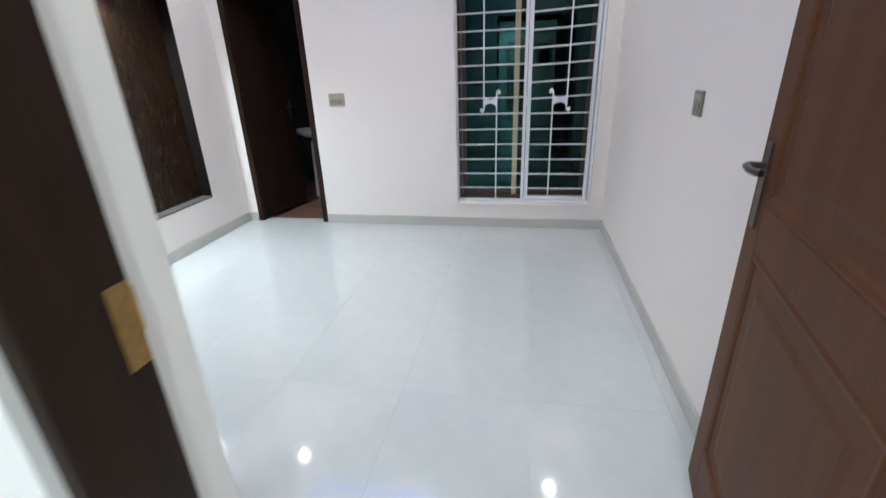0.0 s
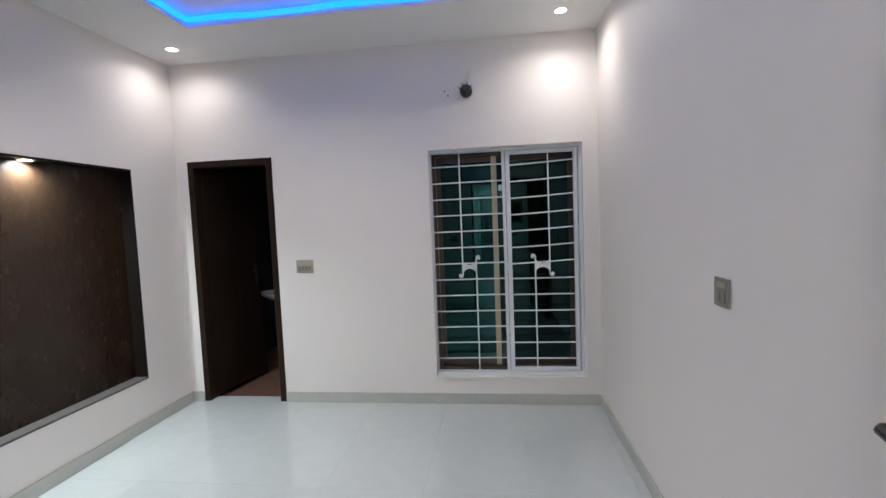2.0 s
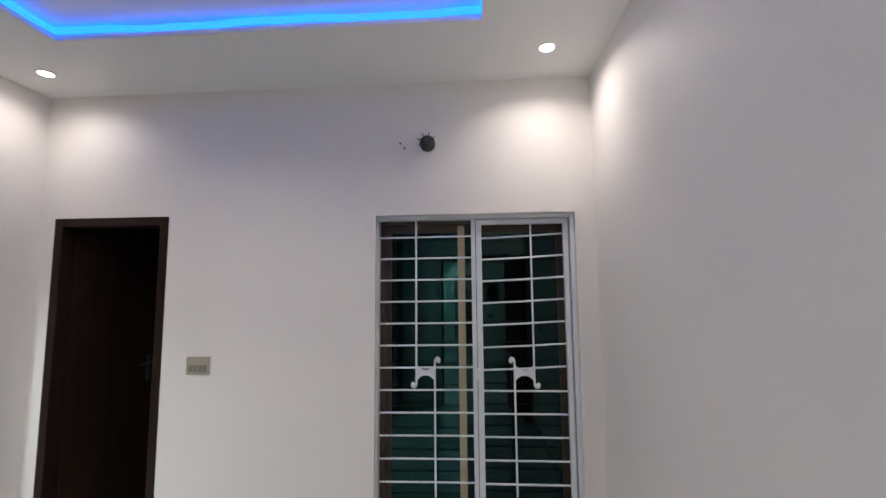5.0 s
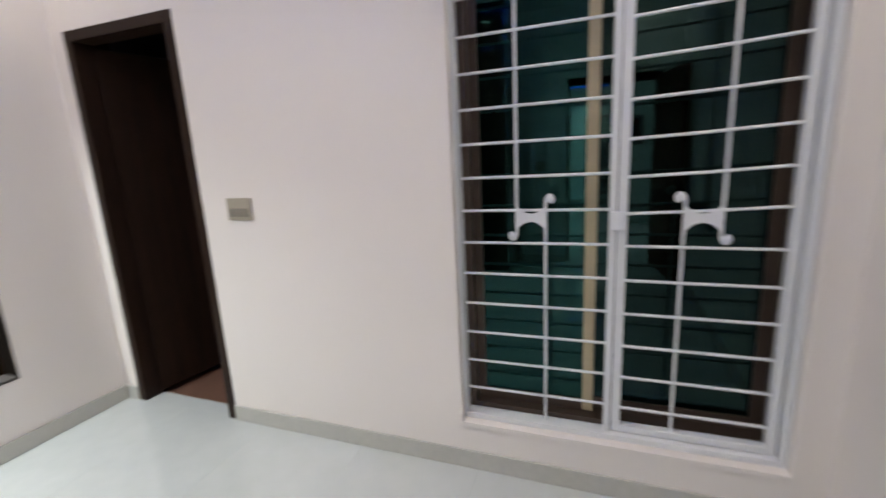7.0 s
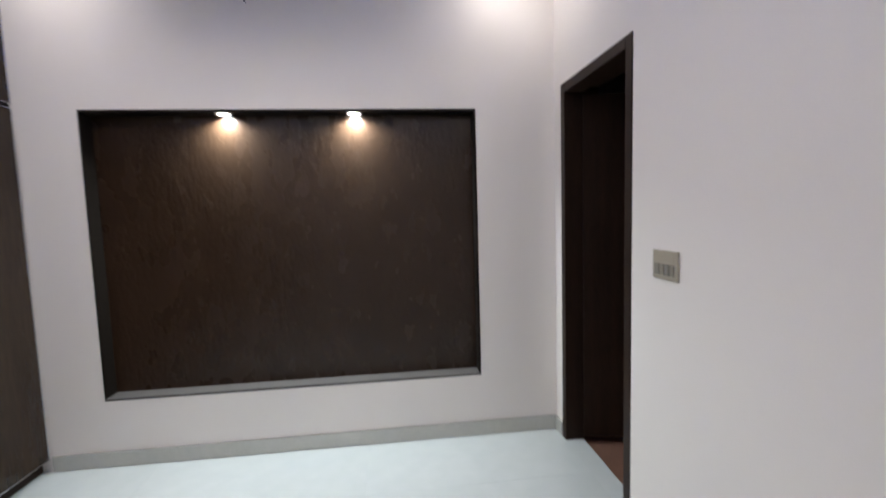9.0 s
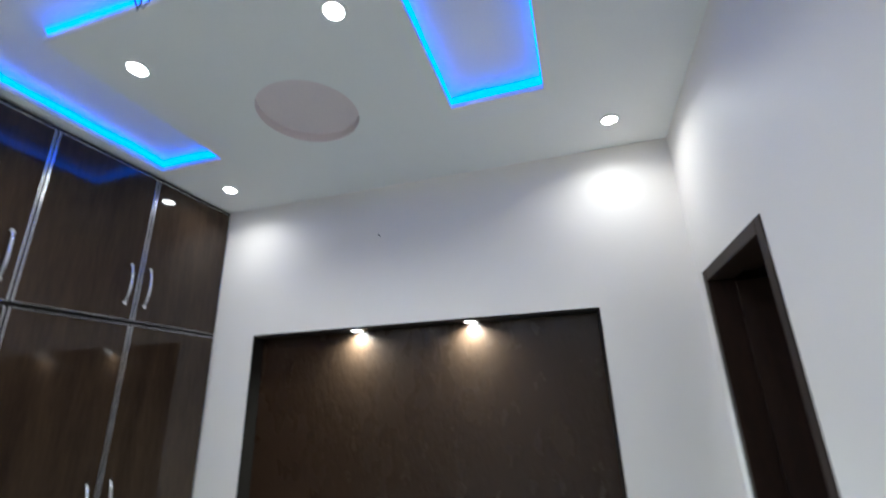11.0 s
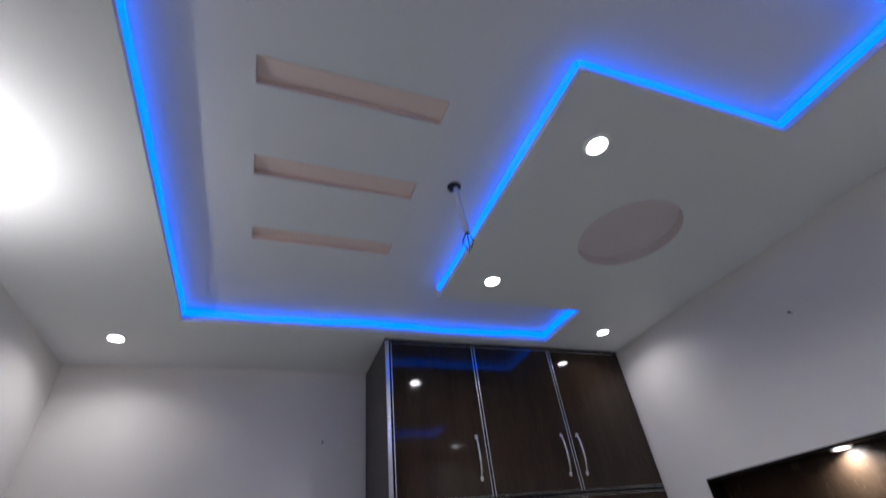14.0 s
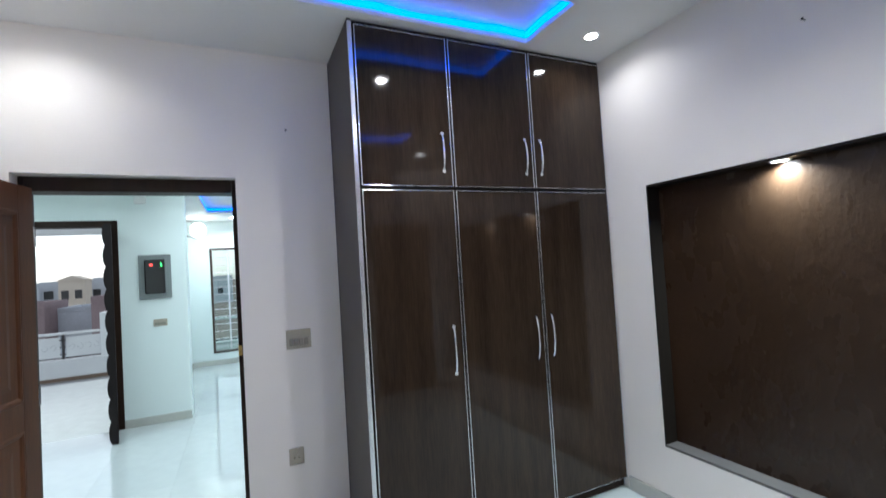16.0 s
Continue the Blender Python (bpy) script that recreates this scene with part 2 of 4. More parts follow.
def slab(u_cuts, v_cuts, holes, place, d0, d1):
    """A slab in a (u, v) plane, from depth d0 to d1, with rectangular holes; place(u, v, d) gives the point."""
    bm = bmesh.new()
    us = sorted(set(list(u_cuts) + [h[0] for h in holes] + [h[1] for h in holes]))
    vs = sorted(set(list(v_cuts) + [h[2] for h in holes] + [h[3] for h in holes]))
    us = [u for u in us if u_cuts[0] <= u <= u_cuts[-1]]
    vs = [v for v in vs if v_cuts[0] <= v <= v_cuts[-1]]
    solid = {}
    for i in range(len(us) - 1):
        for j in range(len(vs) - 1):
            cu, cv = (us[i] + us[i + 1]) / 2, (vs[j] + vs[j + 1]) / 2
            solid[i, j] = not any(h[0] < cu < h[1] and h[2] < cv < h[3] for h in holes)
    pts = {}

    def vert(i, j, k):
        if (i, j, k) not in pts:
            pts[i, j, k] = bm.verts.new(place(us[i], vs[j], (d0, d1)[k]))
        return pts[i, j, k]

    for (i, j), ok in solid.items():
        if not ok:
            continue
        for k in (0, 1):
            bm.faces.new([vert(i, j, k), vert(i + 1, j, k), vert(i + 1, j + 1, k), vert(i, j + 1, k)])
        for (di, dj), (a, b) in {(-1, 0): ((i, j), (i, j + 1)), (1, 0): ((i + 1, j), (i + 1, j + 1)), (0, -1): ((i, j), (i + 1, j)),
                                 (0, 1): ((i, j + 1), (i + 1, j + 1))}.items():
            if not solid.get((i + di, j + dj), False):
                bm.faces.new([vert(*a, 0), vert(*b, 0), vert(*b, 1), vert(*a, 1)])
    return bm


def on_y(u, v, d):
    return (u, d, v)


def on_x(u, v, d):
    return (d, u, v)


def on_z(u, v, d):
    return (u, v, d)


def structure(name, bm, material, label):
    return tagged(part(name, bm, material), label, name.split("_")[0], kind="structure")


# ---- plan of the bedroom (north wall y = 0, west wall x = 0) ----
W, S, H, UP = 3.565, -3.56, 2.955, 3.045
T = 0.23
BD = (0.108, 0.885, 2.13)            # bathroom door: frame's outer sides and top
WIN = (2.23, 3.447, 0.232, 2.108)    # window opening
NICHE = (-2.68, -0.489, 0.387, 2.022)
DOOR = (2.356, 3.372, 2.19)          # bedroom door opening
HALL_S, HALL_E, HALL_W = -6.65, 5.6, -1.2
FAR_Y, CORNER_X, SIDE_X = -9.8, 2.93, 3.2
BASIN_X, BASIN_Y, BASIN_Z = 0.32, 1.15, 0.80

# ---- bedroom structure ----
structure("wall_north", slab((-T, W + T), (0, 3.2), [(BD[0], BD[1], -1, BD[2]), (WIN[0], WIN[1], WIN[2], WIN[3])], on_y, 0.0, T), M_WALL,
          "white painted plaster wall with window and bathroom door openings")
structure("wall_east", slab((S, 0), (0, 3.2), [], on_x, W, W + T), M_WALL, "plain white painted plaster wall")
structure("wall_west", slab((S, 0), (0, 3.2), [NICHE], on_x, -0.11, 0.0), M_WALL, "white painted wall with a wide recessed niche")
structure("wall_west_back", slab((S, 0), (0, 3.2), [], on_x, -T - 0.02, -0.112), M_WALL, "masonry behind the niche")
structure("wall_south", slab((-T, W + T), (0, 3.2), [(DOOR[0], DOOR[1], -1, DOOR[2])], on_y, S - T, S), M_WALL,
          "white painted plaster wall with the bedroom doorway")

# lower ceiling with the stepped cove cut out of it
CX0, CX1, CY0, CY1 = 0.66, 2.89, -2.93, -0.63
PX, PY0, PY1 = 1.60, -2.485, -1.082
CIRC = (0.86, -1.77, 0.25)


def lower_ceiling():
    cq = 0.32
    holes = [(PX, CX1, CY0, CY1), (CX0, PX, CY0, PY0), (CX0, PX, PY1, CY1),
             (CIRC[0] - cq, CIRC[0] + cq, CIRC[1] - cq, CIRC[1] + cq)]
    bm = slab((0, W), (S, 0), holes, on_z, H, H + 0.024)
    own = bmesh.new()
    n = 64
    outer, inner = [], []
    for k in range(n):
        a = 2 * math.pi * (k + 0.5) / n
        c, s = math.cos(a), math.sin(a)
        q = cq / max(abs(c), abs(s))
        outer.append(own.verts.new((CIRC[0] + q * c, CIRC[1] + q * s, H)))
        inner.append(own.verts.new((CIRC[0] + CIRC[2] * c, CIRC[1] + CIRC[2] * s, H)))
    for sx, sy, k in ((1, 1, n // 8), (-1, 1, 3 * n // 8), (-1, -1, 5 * n // 8), (1, -1, 7 * n // 8)):
        v = own.verts.new((CIRC[0] + sx * cq, CIRC[1] + sy * cq, H))
        own.faces.new((outer[k - 1], v, outer[k % n]))
    for k in range(n):
        own.faces.new((outer[k - 1], outer[k], inner[k], inner[k - 1]))
    return merge(bm, own)


structure("ceiling", lower_ceiling(), M_CEIL, "white plasterboard ceiling with a stepped recessed cove")


def circle_recess():
    bm = bmesh.new()
    n = 64
    lo = [bm.verts.new((CIRC[0] + CIRC[2] * math.cos(2 * math.pi * (k + 0.5) / n), CIRC[1] + CIRC[2] * math.sin(2 * math.pi * (k + 0.5) / n), H)) for k in range(n)]
    hi = [bm.verts.new(v.co + Vector((0, 0, 0.05))) for v in lo]
    for k in range(n):
        bm.faces.new((lo[k - 1], lo[k], hi[k], hi[k - 1]))
    bm.faces.new(hi)
    return bm


structure("ceiling_circle_recess", circle_recess(), M_BLUSH, "round pink-painted recess in the ceiling")

# upper ceiling with three slots, and the upright faces of the cove
SLOTS = [(-1.455, -1.355), (-1.858, -1.758), (-2.268, -2.178)]
SX0, SX1 = 1.935, 2.565
structure("ceiling_upper", slab((-T, W + T), (S - T, T), [(SX0, SX1, a, b) for a, b in SLOTS], on_z, UP, UP + 0.07), M_CEIL,
          "raised white ceiling panel inside the cove")


def slot_lining(a, b):
    """A shallow slot, deepest along its southern side and towards its eastern end."""
    bm = bmesh.new()
    e = 0.0015
    lo = [bm.verts.new(p) for p in ((SX0 + e, a + e, UP), (SX1 - e, a + e, UP), (SX1 - e, b - e, UP), (SX0 + e, b - e, UP))]
    hi = [bm.verts.new((v.co.x, v.co.y, UP + (0.016 if v.co.x < 2.2 else 0.028) * (0.25 if k > 1 else 1))) for k, v in enumerate(lo)]
    for k in range(4):
        bm.faces.new((lo[k - 1], lo[k], hi[k], hi[k - 1]))
    bm.faces.new(hi)
    return bm


for a, b in SLOTS:
    structure("ceiling_slot", slot_lining(a, b), M_PINK, "pink-painted wedge-shaped slot in the raised ceiling")
structure("roof_slab", slab((-T, W + T), (S - T, T), [], on_z, 3.2, 3.3), M_CEIL, "concrete roof slab above the bedroom")

BACK = 0.03
OUTLINE = [(CX0 - BACK, CY0 - BACK), (CX1 + BACK, CY0 - BACK), (CX1 + BACK, CY1 + BACK), (CX0 - BACK, CY1 + BACK), (CX0 - BACK, PY1 - BACK),
           (PX - BACK, PY1 - BACK), (PX - BACK, PY0 + BACK), (CX0 - BACK, PY0 + BACK)]


def cove_face():
    bm = bmesh.new()
    lo = [bm.verts.new((x, y, H + 0.024)) for x, y in OUTLINE]
    hi = [bm.verts.new((x, y, UP)) for x, y in OUTLINE]
    for k in range(len(lo)):
        bm.faces.new((lo[k - 1], lo[k], hi[k], hi[k - 1]))
    return bm


structure("ceiling_cove_side", cove_face(), M_CEIL, "upright white side of the ceiling cove")


def rope_section(a, b):
    """One side of the soft rope of light lying on the ledge behind the lip."""
    a, b = Vector((*a, 0)), Vector((*b, 0))
    n = max(3, int((b - a).length / 0.05))
    pts = []
    for i in range(n + 1):
        p = a.lerp(b, i / n)
        p.z = H + 0.056 + 0.007 * math.sin(5.5 * (p.x + p.y) + 1) + 0.003 * math.sin(17 * (p.x - p.y))
        pts.append(p)
    return tube(pts, 0.018, 10)


rope = base_at("led_strip", 1.78, -1.79, H + 0.024, "glowing blue light strip lying in the ceiling cove", "light strip")
e = BACK - 0.020
ROPE = [(CX0 - e, CY0 - e), (CX1 + e, CY0 - e), (CX1 + e, CY1 + e), (CX0 - e, CY1 + e), (CX0 - e, PY1 - e), (PX - e, PY1 - e), (PX - e, PY0 + e), (CX0 - e, PY0 + e)]
for k in range(len(ROPE)):
    ob = part("rope_section", rope_section(ROPE[k], ROPE[(k + 1) % len(ROPE)]), M_LED, rope, smooth=True)
    ob.matrix_parent_inverse = rope.matrix_basis.inverted()


# ---- floors ----
structure("floor", slab((HALL_W, HALL_E), (FAR_Y - 0.2, 0.0), [(-9, -T, S, 1), (W + T, 9, S, 1)], on_z, -0.2, -0.006), M_JOINT, "screed under the polished floor tiles")
structure("bath_floor", slab((-0.3, 1.9), (0.11, 2.3), [], on_z, -0.2, -0.03), M_BATHFLOOR, "brown tiled bathroom floor")
structure("threshold", slab((BD[0] + 0.001, BD[1] - 0.001), (0.001, 0.11), [], on_z, -0.2, -0.002), M_FLOOR, "white stone bathroom threshold")

# ---- skirting ----
SK = 0.09


def skirting(name, x0, y0, x1, y1):
    structure(name, box(x0, y0, 0.0, x1, y1, SK, 0.003), M_BASE, "grey-beige stone skirting at the foot of the wall")


skirting("baseboard_north", BD[1] + 0.002, -0.012, W, -0.001)
skirting("baseboard_north_corner", 0.0, -0.012, BD[0] - 0.002, -0.001)
skirting("baseboard_east", W - 0.012, S, W - 0.001, -0.013)
skirting("baseboard_west", 0.001, -2.98, 0.012, -0.013)
skirting("baseboard_south", 1.78, S + 0.001, DOOR[0] - 0.002, S + 0.012)
skirting("baseboard_south_corner", DOOR[1] + 0.002, S + 0.001, W - 0.013, S + 0.012)

# ---- niche in the west wall ----
panel = base_at("wall_panel", -0.1, (NICHE[0] + NICHE[1]) / 2, NICHE[2], "dark brown textured veneer panel lining the lit wall niche", "wall panel")


def in_place(ob, parent):
    ob.matrix_parent_inverse = world_of(parent).inverted()
    return ob


in_place(part("veneer", box(-0.109, NICHE[0] + 0.002, NICHE[2] + 0.016, -0.098, NICHE[1] - 0.002, NICHE[3] - 0.014), M_PANEL, panel), panel)
in_place(part("top_board", box(-0.109, NICHE[0] + 0.001, NICHE[3] - 0.013, 0.002, NICHE[1] - 0.001, NICHE[3] - 0.001), M_NICHE, panel), panel)
in_place(part("sill_board", box(-0.109, NICHE[0] + 0.001, NICHE[2] + 0.001, 0.003, NICHE[1] - 0.001, NICHE[2] + 0.015), M_SILL, panel, "grey dusty sill board"), panel)
for yy in (NICHE[0] + 0.001, NICHE[1] - 0.011):
    in_place(part("side_board", box(-0.097, yy, NICHE[2] + 0.016, 0.002, yy + 0.010, NICHE[3] - 0.014), M_NICHE, panel), panel)


# ---- lamps ----
def downlight(name, x, y, z, r, watts, label, group, colour=(1.0, 0.98, 0.95), spread=150):
    lamp = base_at(name, x, y, z, label, "ceiling lamp", group)
    bm = bmesh.new()
    n = 40
    prof = [(r * 0.82, -0.001), (r * 0.86, -0.006), (r * 1.05, -0.007), (r * 1.16, -0.003), (r * 1.17, 0.0)]
    rings = [[bm.verts.new((a * math.cos(2 * math.pi * k / n), a * math.sin(2 * math.pi * k / n), h)) for k in range(n)] for a, h in prof]
    for p, q in zip(rings, rings[1:]):
        for k in range(n):
            bm.faces.new((p[k - 1], p[k], q[k], q[k - 1]))
    part("trim_ring", bm, M_WHITEPL, lamp, smooth=True)
    bm = bmesh.new()
    bmesh.ops.create_circle(bm, cap_ends=True, segments=32, radius=r * 0.83, matrix=Matrix.Translation((0, 0, -0.002)))
    part("diffuser", bm, M_DOWN, lamp, "glowing round diffuser")
    data = bpy.data.lights.new(name + "_light", "AREA")
    data.shape, data.size, data.energy, data.color = "DISK", r * 1.6, watts, colour
    data.spread = radians(spread)
    light = new(name + "_light", data)
    light.matrix_basis = pose(x, y, z - 0.009)
    return lamp


for x, y in ((0.295, -0.32), (3.25, -0.36), (0.323, -2.726), (3.228, -3.177), (1.366, -1.33), (1.372, -2.268)):
    downlight("downlight", x, y, H, 0.045, LAMP_WATTS * (1.85 if 1 < x < 2 else 0.77 if x > 2 and y > -1 else 0.66 if x > 2 else 0.48), "lit round recessed downlight in the bedroom ceiling", "bedroom downlights", spread=145)
for y in (-1.942, -1.206):
    downlight("niche_spotlight", -0.052, y, NICHE[3] - 0.013, 0.040, NICHE_WATTS, "small lit spotlight under the niche top", "niche spotlights", (0.80, 0.96, 1.0), 150)


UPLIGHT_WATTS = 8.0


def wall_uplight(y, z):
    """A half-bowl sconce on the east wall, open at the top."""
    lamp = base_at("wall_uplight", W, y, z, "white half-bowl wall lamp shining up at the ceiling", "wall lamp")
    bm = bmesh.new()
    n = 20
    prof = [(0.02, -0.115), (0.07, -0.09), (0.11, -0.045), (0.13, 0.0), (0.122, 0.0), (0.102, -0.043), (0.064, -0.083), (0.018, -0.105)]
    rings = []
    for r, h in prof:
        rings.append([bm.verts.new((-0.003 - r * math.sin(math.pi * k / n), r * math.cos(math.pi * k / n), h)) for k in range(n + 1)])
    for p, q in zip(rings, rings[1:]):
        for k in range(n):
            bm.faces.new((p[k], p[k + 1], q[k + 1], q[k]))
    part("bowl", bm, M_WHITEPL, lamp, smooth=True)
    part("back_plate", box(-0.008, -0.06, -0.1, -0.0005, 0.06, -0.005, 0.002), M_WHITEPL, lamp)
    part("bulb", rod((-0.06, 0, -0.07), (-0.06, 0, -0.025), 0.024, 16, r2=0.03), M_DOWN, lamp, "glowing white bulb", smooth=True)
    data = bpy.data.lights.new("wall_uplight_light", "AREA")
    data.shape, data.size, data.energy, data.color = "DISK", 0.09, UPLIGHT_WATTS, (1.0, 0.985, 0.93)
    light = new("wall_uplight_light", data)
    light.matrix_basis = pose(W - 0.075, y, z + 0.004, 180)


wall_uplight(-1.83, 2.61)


# ---- doors ----
def placed(name, bm, material, parent, label="", smooth=False):
    """A part whose bmesh is in world metres."""
    return in_place(part(name, bm, material, parent, label, smooth), parent)


def door_frame(name, x0, x1, top, y0, y1, face, label, material, head=0.0):
    head = head or face
    fr = base_at(name, (x0 + x1) / 2, (y0 + y1) / 2, 0, label, "door frame", kind="structure")
    placed("jamb", box(x0 + 0.001, y0, 0.0, x0 + face, y1, top - 0.001, 0.003), material, fr)
    placed("jamb", box(x1 - face, y0, 0.0, x1 - 0.001, y1, top - 0.001, 0.003), material, fr)
    placed("head", box(x0 + face + 0.0005, y0, top - head, x1 - face - 0.0005, y1, top - 0.001, 0.003), material, fr)
    return fr


def panel_door(name, hinge, turn, width, height, label, material, handle_z, flip=1):
    """A moulded door leaf; its hinge stands at the origin and it runs along +x, 38 mm thick."""
    d = base_at(name, hinge[0], hinge[1], hinge[2], label, "door", rz=turn)
    t = 0.038
    st, rail = 0.11, 0.13
    part("stile", box(0, -t / 2, 0, st, t / 2, height, 0.002), material, d)
    part("stile", box(width - st, -t / 2, 0, width, t / 2, height, 0.002), material, d)
    zs = [(0, 0.2), (0.92, 0.92 + rail), (height - rail, height)]
    for a, b in zs:
        part("rail", box(st, -t / 2, a, width - st, t / 2, b, 0.002), material, d)
    for a, b in ((0.2, 0.92), (0.92 + rail, height - rail)):
        bm = bmesh.new()
        x0, x1 = st, width - st
        steps = [(0.0, t / 2 - 0.001), (0.010, t / 2 + 0.003), (0.022, t / 2), (0.030, t / 2 - 0.006), (0.075, t / 2 - 0.006), (0.10, t / 2 - 0.002)]
        for side in (-1, 1):
            loops = [[bm.verts.new(v) for v in ((x0 + o, side * y, a + o), (x1 - o, side * y, a + o), (x1 - o, side * y, b - o), (x0 + o, side * y, b - o))] for o, y in steps]
            for p, q in zip(loops, loops[1:]):
                for k in range(4):
                    bm.faces.new((p[k - 1], p[k], q[k], q[k - 1]))
            bm.faces.new(loops[-1])
        part("panel", bm, material, d)
    for side in (-1, 1):
        h = part("handle_plate", box(width - 0.075, side * t / 2, handle_z - 0.12, width - 0.035, side * (t / 2 + 0.006), handle_z + 0.11, 0.002), M_BRONZE, d, "dark bronze lock plate")
        y = side * (t / 2 + 0.05)
        tubeb = tube([(width - 0.055, side * (t / 2 + 0.004), handle_z + 0.05), (width - 0.055, y - side * 0.008, handle_z + 0.05), (width - 0.065, y, handle_z + 0.05),
                      (width - 0.11, y + side * 0.002, handle_z + 0.048), (width - 0.165, y, handle_z + 0.052), (width - 0.178, y - side * 0.006, handle_z + 0.053)], 0.0095, 10)
        part("lever", tubeb, M_PEWTER, h, "dull metal lever handle", smooth=True)
    for z in (0.25, height / 2, height - 0.25):
        part("hinge", rod((-0.006, flip * t / 2, z - 0.05), (-0.006, flip * t / 2, z + 0.05), 0.006, 8), M_CHROME, d, smooth=True)
    return d


bath_frame = door_frame("door_frame_bathroom", BD[0], BD[1], BD[2], -0.004, 0.11, 0.055, "dark stained wooden frame round the bathroom door", M_FRAME)
for nm, bm in (("head_lining", box(BD[0] + 0.005, 0.112, BD[2] - 0.012, BD[1] - 0.005, 0.229, BD[2] - 0.001)),
               ("jamb_lining", box(BD[0] + 0.0005, 0.112, 0.0, BD[0] + 0.0045, 0.229, BD[2] - 0.001)),
               ("jamb_lining", box(BD[1] - 0.0045, 0.112, 0.0, BD[1] - 0.0005, 0.229, BD[2] - 0.001))):
    placed(nm, bm, M_FRAME, bath_frame)
bed_frame = door_frame("door_frame_bedroom", DOOR[0], DOOR[1], DOOR[2], S - 0.215, S - 0.088, 0.024, "dark stained wooden frame round the bedroom door", M_FRAME, 0.078)
strike = placed("strike_plate", box(DOOR[0] + 0.0238, S - 0.122, 1.09, DOOR[0] + 0.0255, S - 0.090, 1.20, 0.0006), M_BRASS, bed_frame, "worn brass strike plate")
placed("strike_lip", box(DOOR[0] + 0.006, S - 0.0895, 1.13, DOOR[0] + 0.0255, S - 0.086, 1.19, 0.001), M_BRASS, strike, "bent brass lip")

bed_leaf = panel_door("bedroom_door", (3.322, S - 0.062, 0.012), 79.6, 0.93, 2.11, "brown stained moulded wooden door standing open into the room", M_DOOR, 1.09)
bath_leaf = base_at("bathroom_door", 0.146, 0.113, 0.012, "dark stained flush wooden door standing open into the bathroom", "door", rz=80)
part("leaf", box(0, -0.018, 0, 0.66, 0.018, 2.05, 0.002), M_FRAME, bath_leaf)
knob = part("handle_plate", box(0.585, -0.024, 0.95, 0.62, -0.018, 1.15, 0.002), M_DARKPL, bath_leaf, "dark metal lock plate")
part("lever", tube([(0.6, -0.022, 1.09), (0.6, -0.06, 1.09), (0.585, -0.066, 1.09), (0.5, -0.064, 1.088)], 0.008, 8), M_DARKPL, knob, smooth=True)

# ---- bathroom behind the open door ----
structure("bath_wall_north", slab((-0.3, 1.9), (-0.2, 3.2), [], on_y, 2.1, 2.2), M_BATHWALL, "dark tiled bathroom wall")
structure("bath_wall_east", slab((T + 0.002, 2.1), (-0.2, 3.2), [], on_x, 1.75, 1.85), M_BATHWALL, "dark tiled bathroom wall")
structure("bath_wall_west", slab((T + 0.002, 2.1), (-0.2, 3.2), [], on_x, -0.25, -0.15), M_BATHWALL, "dark tiled bathroom wall")
structure("bath_ceiling", slab((-0.25, 1.9), (T + 0.002, 2.2), [], on_z, 2.6, 2.7), M_BATHWALL, "low bathroom ceiling")


def basin_bowl(rx, ry, h):
    bm = bmesh.new()
    n = 36
    prof = [(0.25, -h), (0.6, -h * 0.8), (0.9, -h * 0.35), (1.0, -0.01), (1.0, 0.0), (0.93, 0.0), (0.82, -h * 0.3), (0.5, -h * 0.65), (0.12, -h * 0.72)]
    rings = [[bm.verts.new((s * rx * math.cos(2 * math.pi * k / n), s * ry * math.sin(2 * math.pi * k / n), z)) for k in range(n)] for s, z in prof]
    for p, q in zip(rings, rings[1:]):
        for k in range(n):
            bm.faces.new((p[k - 1], p[k], q[k], q[k - 1]))
    bm.faces.new(rings[0])
    bm.faces.new(rings[-1])
    return bm


basin = base_at("wash_basin", BASIN_X, BASIN_Y, -0.03, "white ceramic pedestal wash basin in the dark bathroom", "wash basin")
bowl = part("bowl", basin_bowl(0.27, 0.21, 0.10), M_CERAMIC, basin, smooth=True)
bowl.matrix_basis = pose(0, 0, BASIN_Z + 0.03)
part("pedestal", rod((0, 0, 0), (0, 0, BASIN_Z - 0.12), 0.10, 20, r2=0.075), M_CERAMIC, basin, smooth=True)
part("tap", tube([(0, 0.17, BASIN_Z + 0.02), (0, 0.17, BASIN_Z + 0.12), (0, 0.14, BASIN_Z + 0.15), (0, 0.08, BASIN_Z + 0.14)], 0.012, 10), M_CHROME, basin, "chrome tap", smooth=True)

# ---- window: white steel frame with grille, tinted sliding panes behind ----
window = base_at("window_1", (WIN[0] + WIN[1]) / 2, 0.1, WIN[2], "white steel window with security grille and dark green tinted panes", "window", kind="structure")
fw = 0.026
x0, x1, z0, z1 = WIN
placed("frame_side", box(x0 + 0.001, 0.030, z0 + fw, x0 + 0.013, 0.095, z1 - fw, 0.002), M_STEEL, window)
placed("frame_side", box(x1 - fw, 0.030, z0 + fw, x1 - 0.001, 0.095, z1 - fw, 0.002), M_STEEL, window)
placed("frame_top", box(x0 + 0.001, 0.030, z1 - fw, x1 - 0.001, 0.095, z1 - 0.001, 0.002), M_STEEL, window)
placed("frame_bottom", box(x0 + 0.001, 0.030, z0 + 0.001, x1 - 0.001, 0.095, z0 + fw, 0.002), M_STEEL, window)
XM = 2.842
placed("mullion", box(XM - 0.022, 0.048, z0 + fw, XM + 0.004, 0.093, z1 - fw, 0.003), M_STEEL, window)
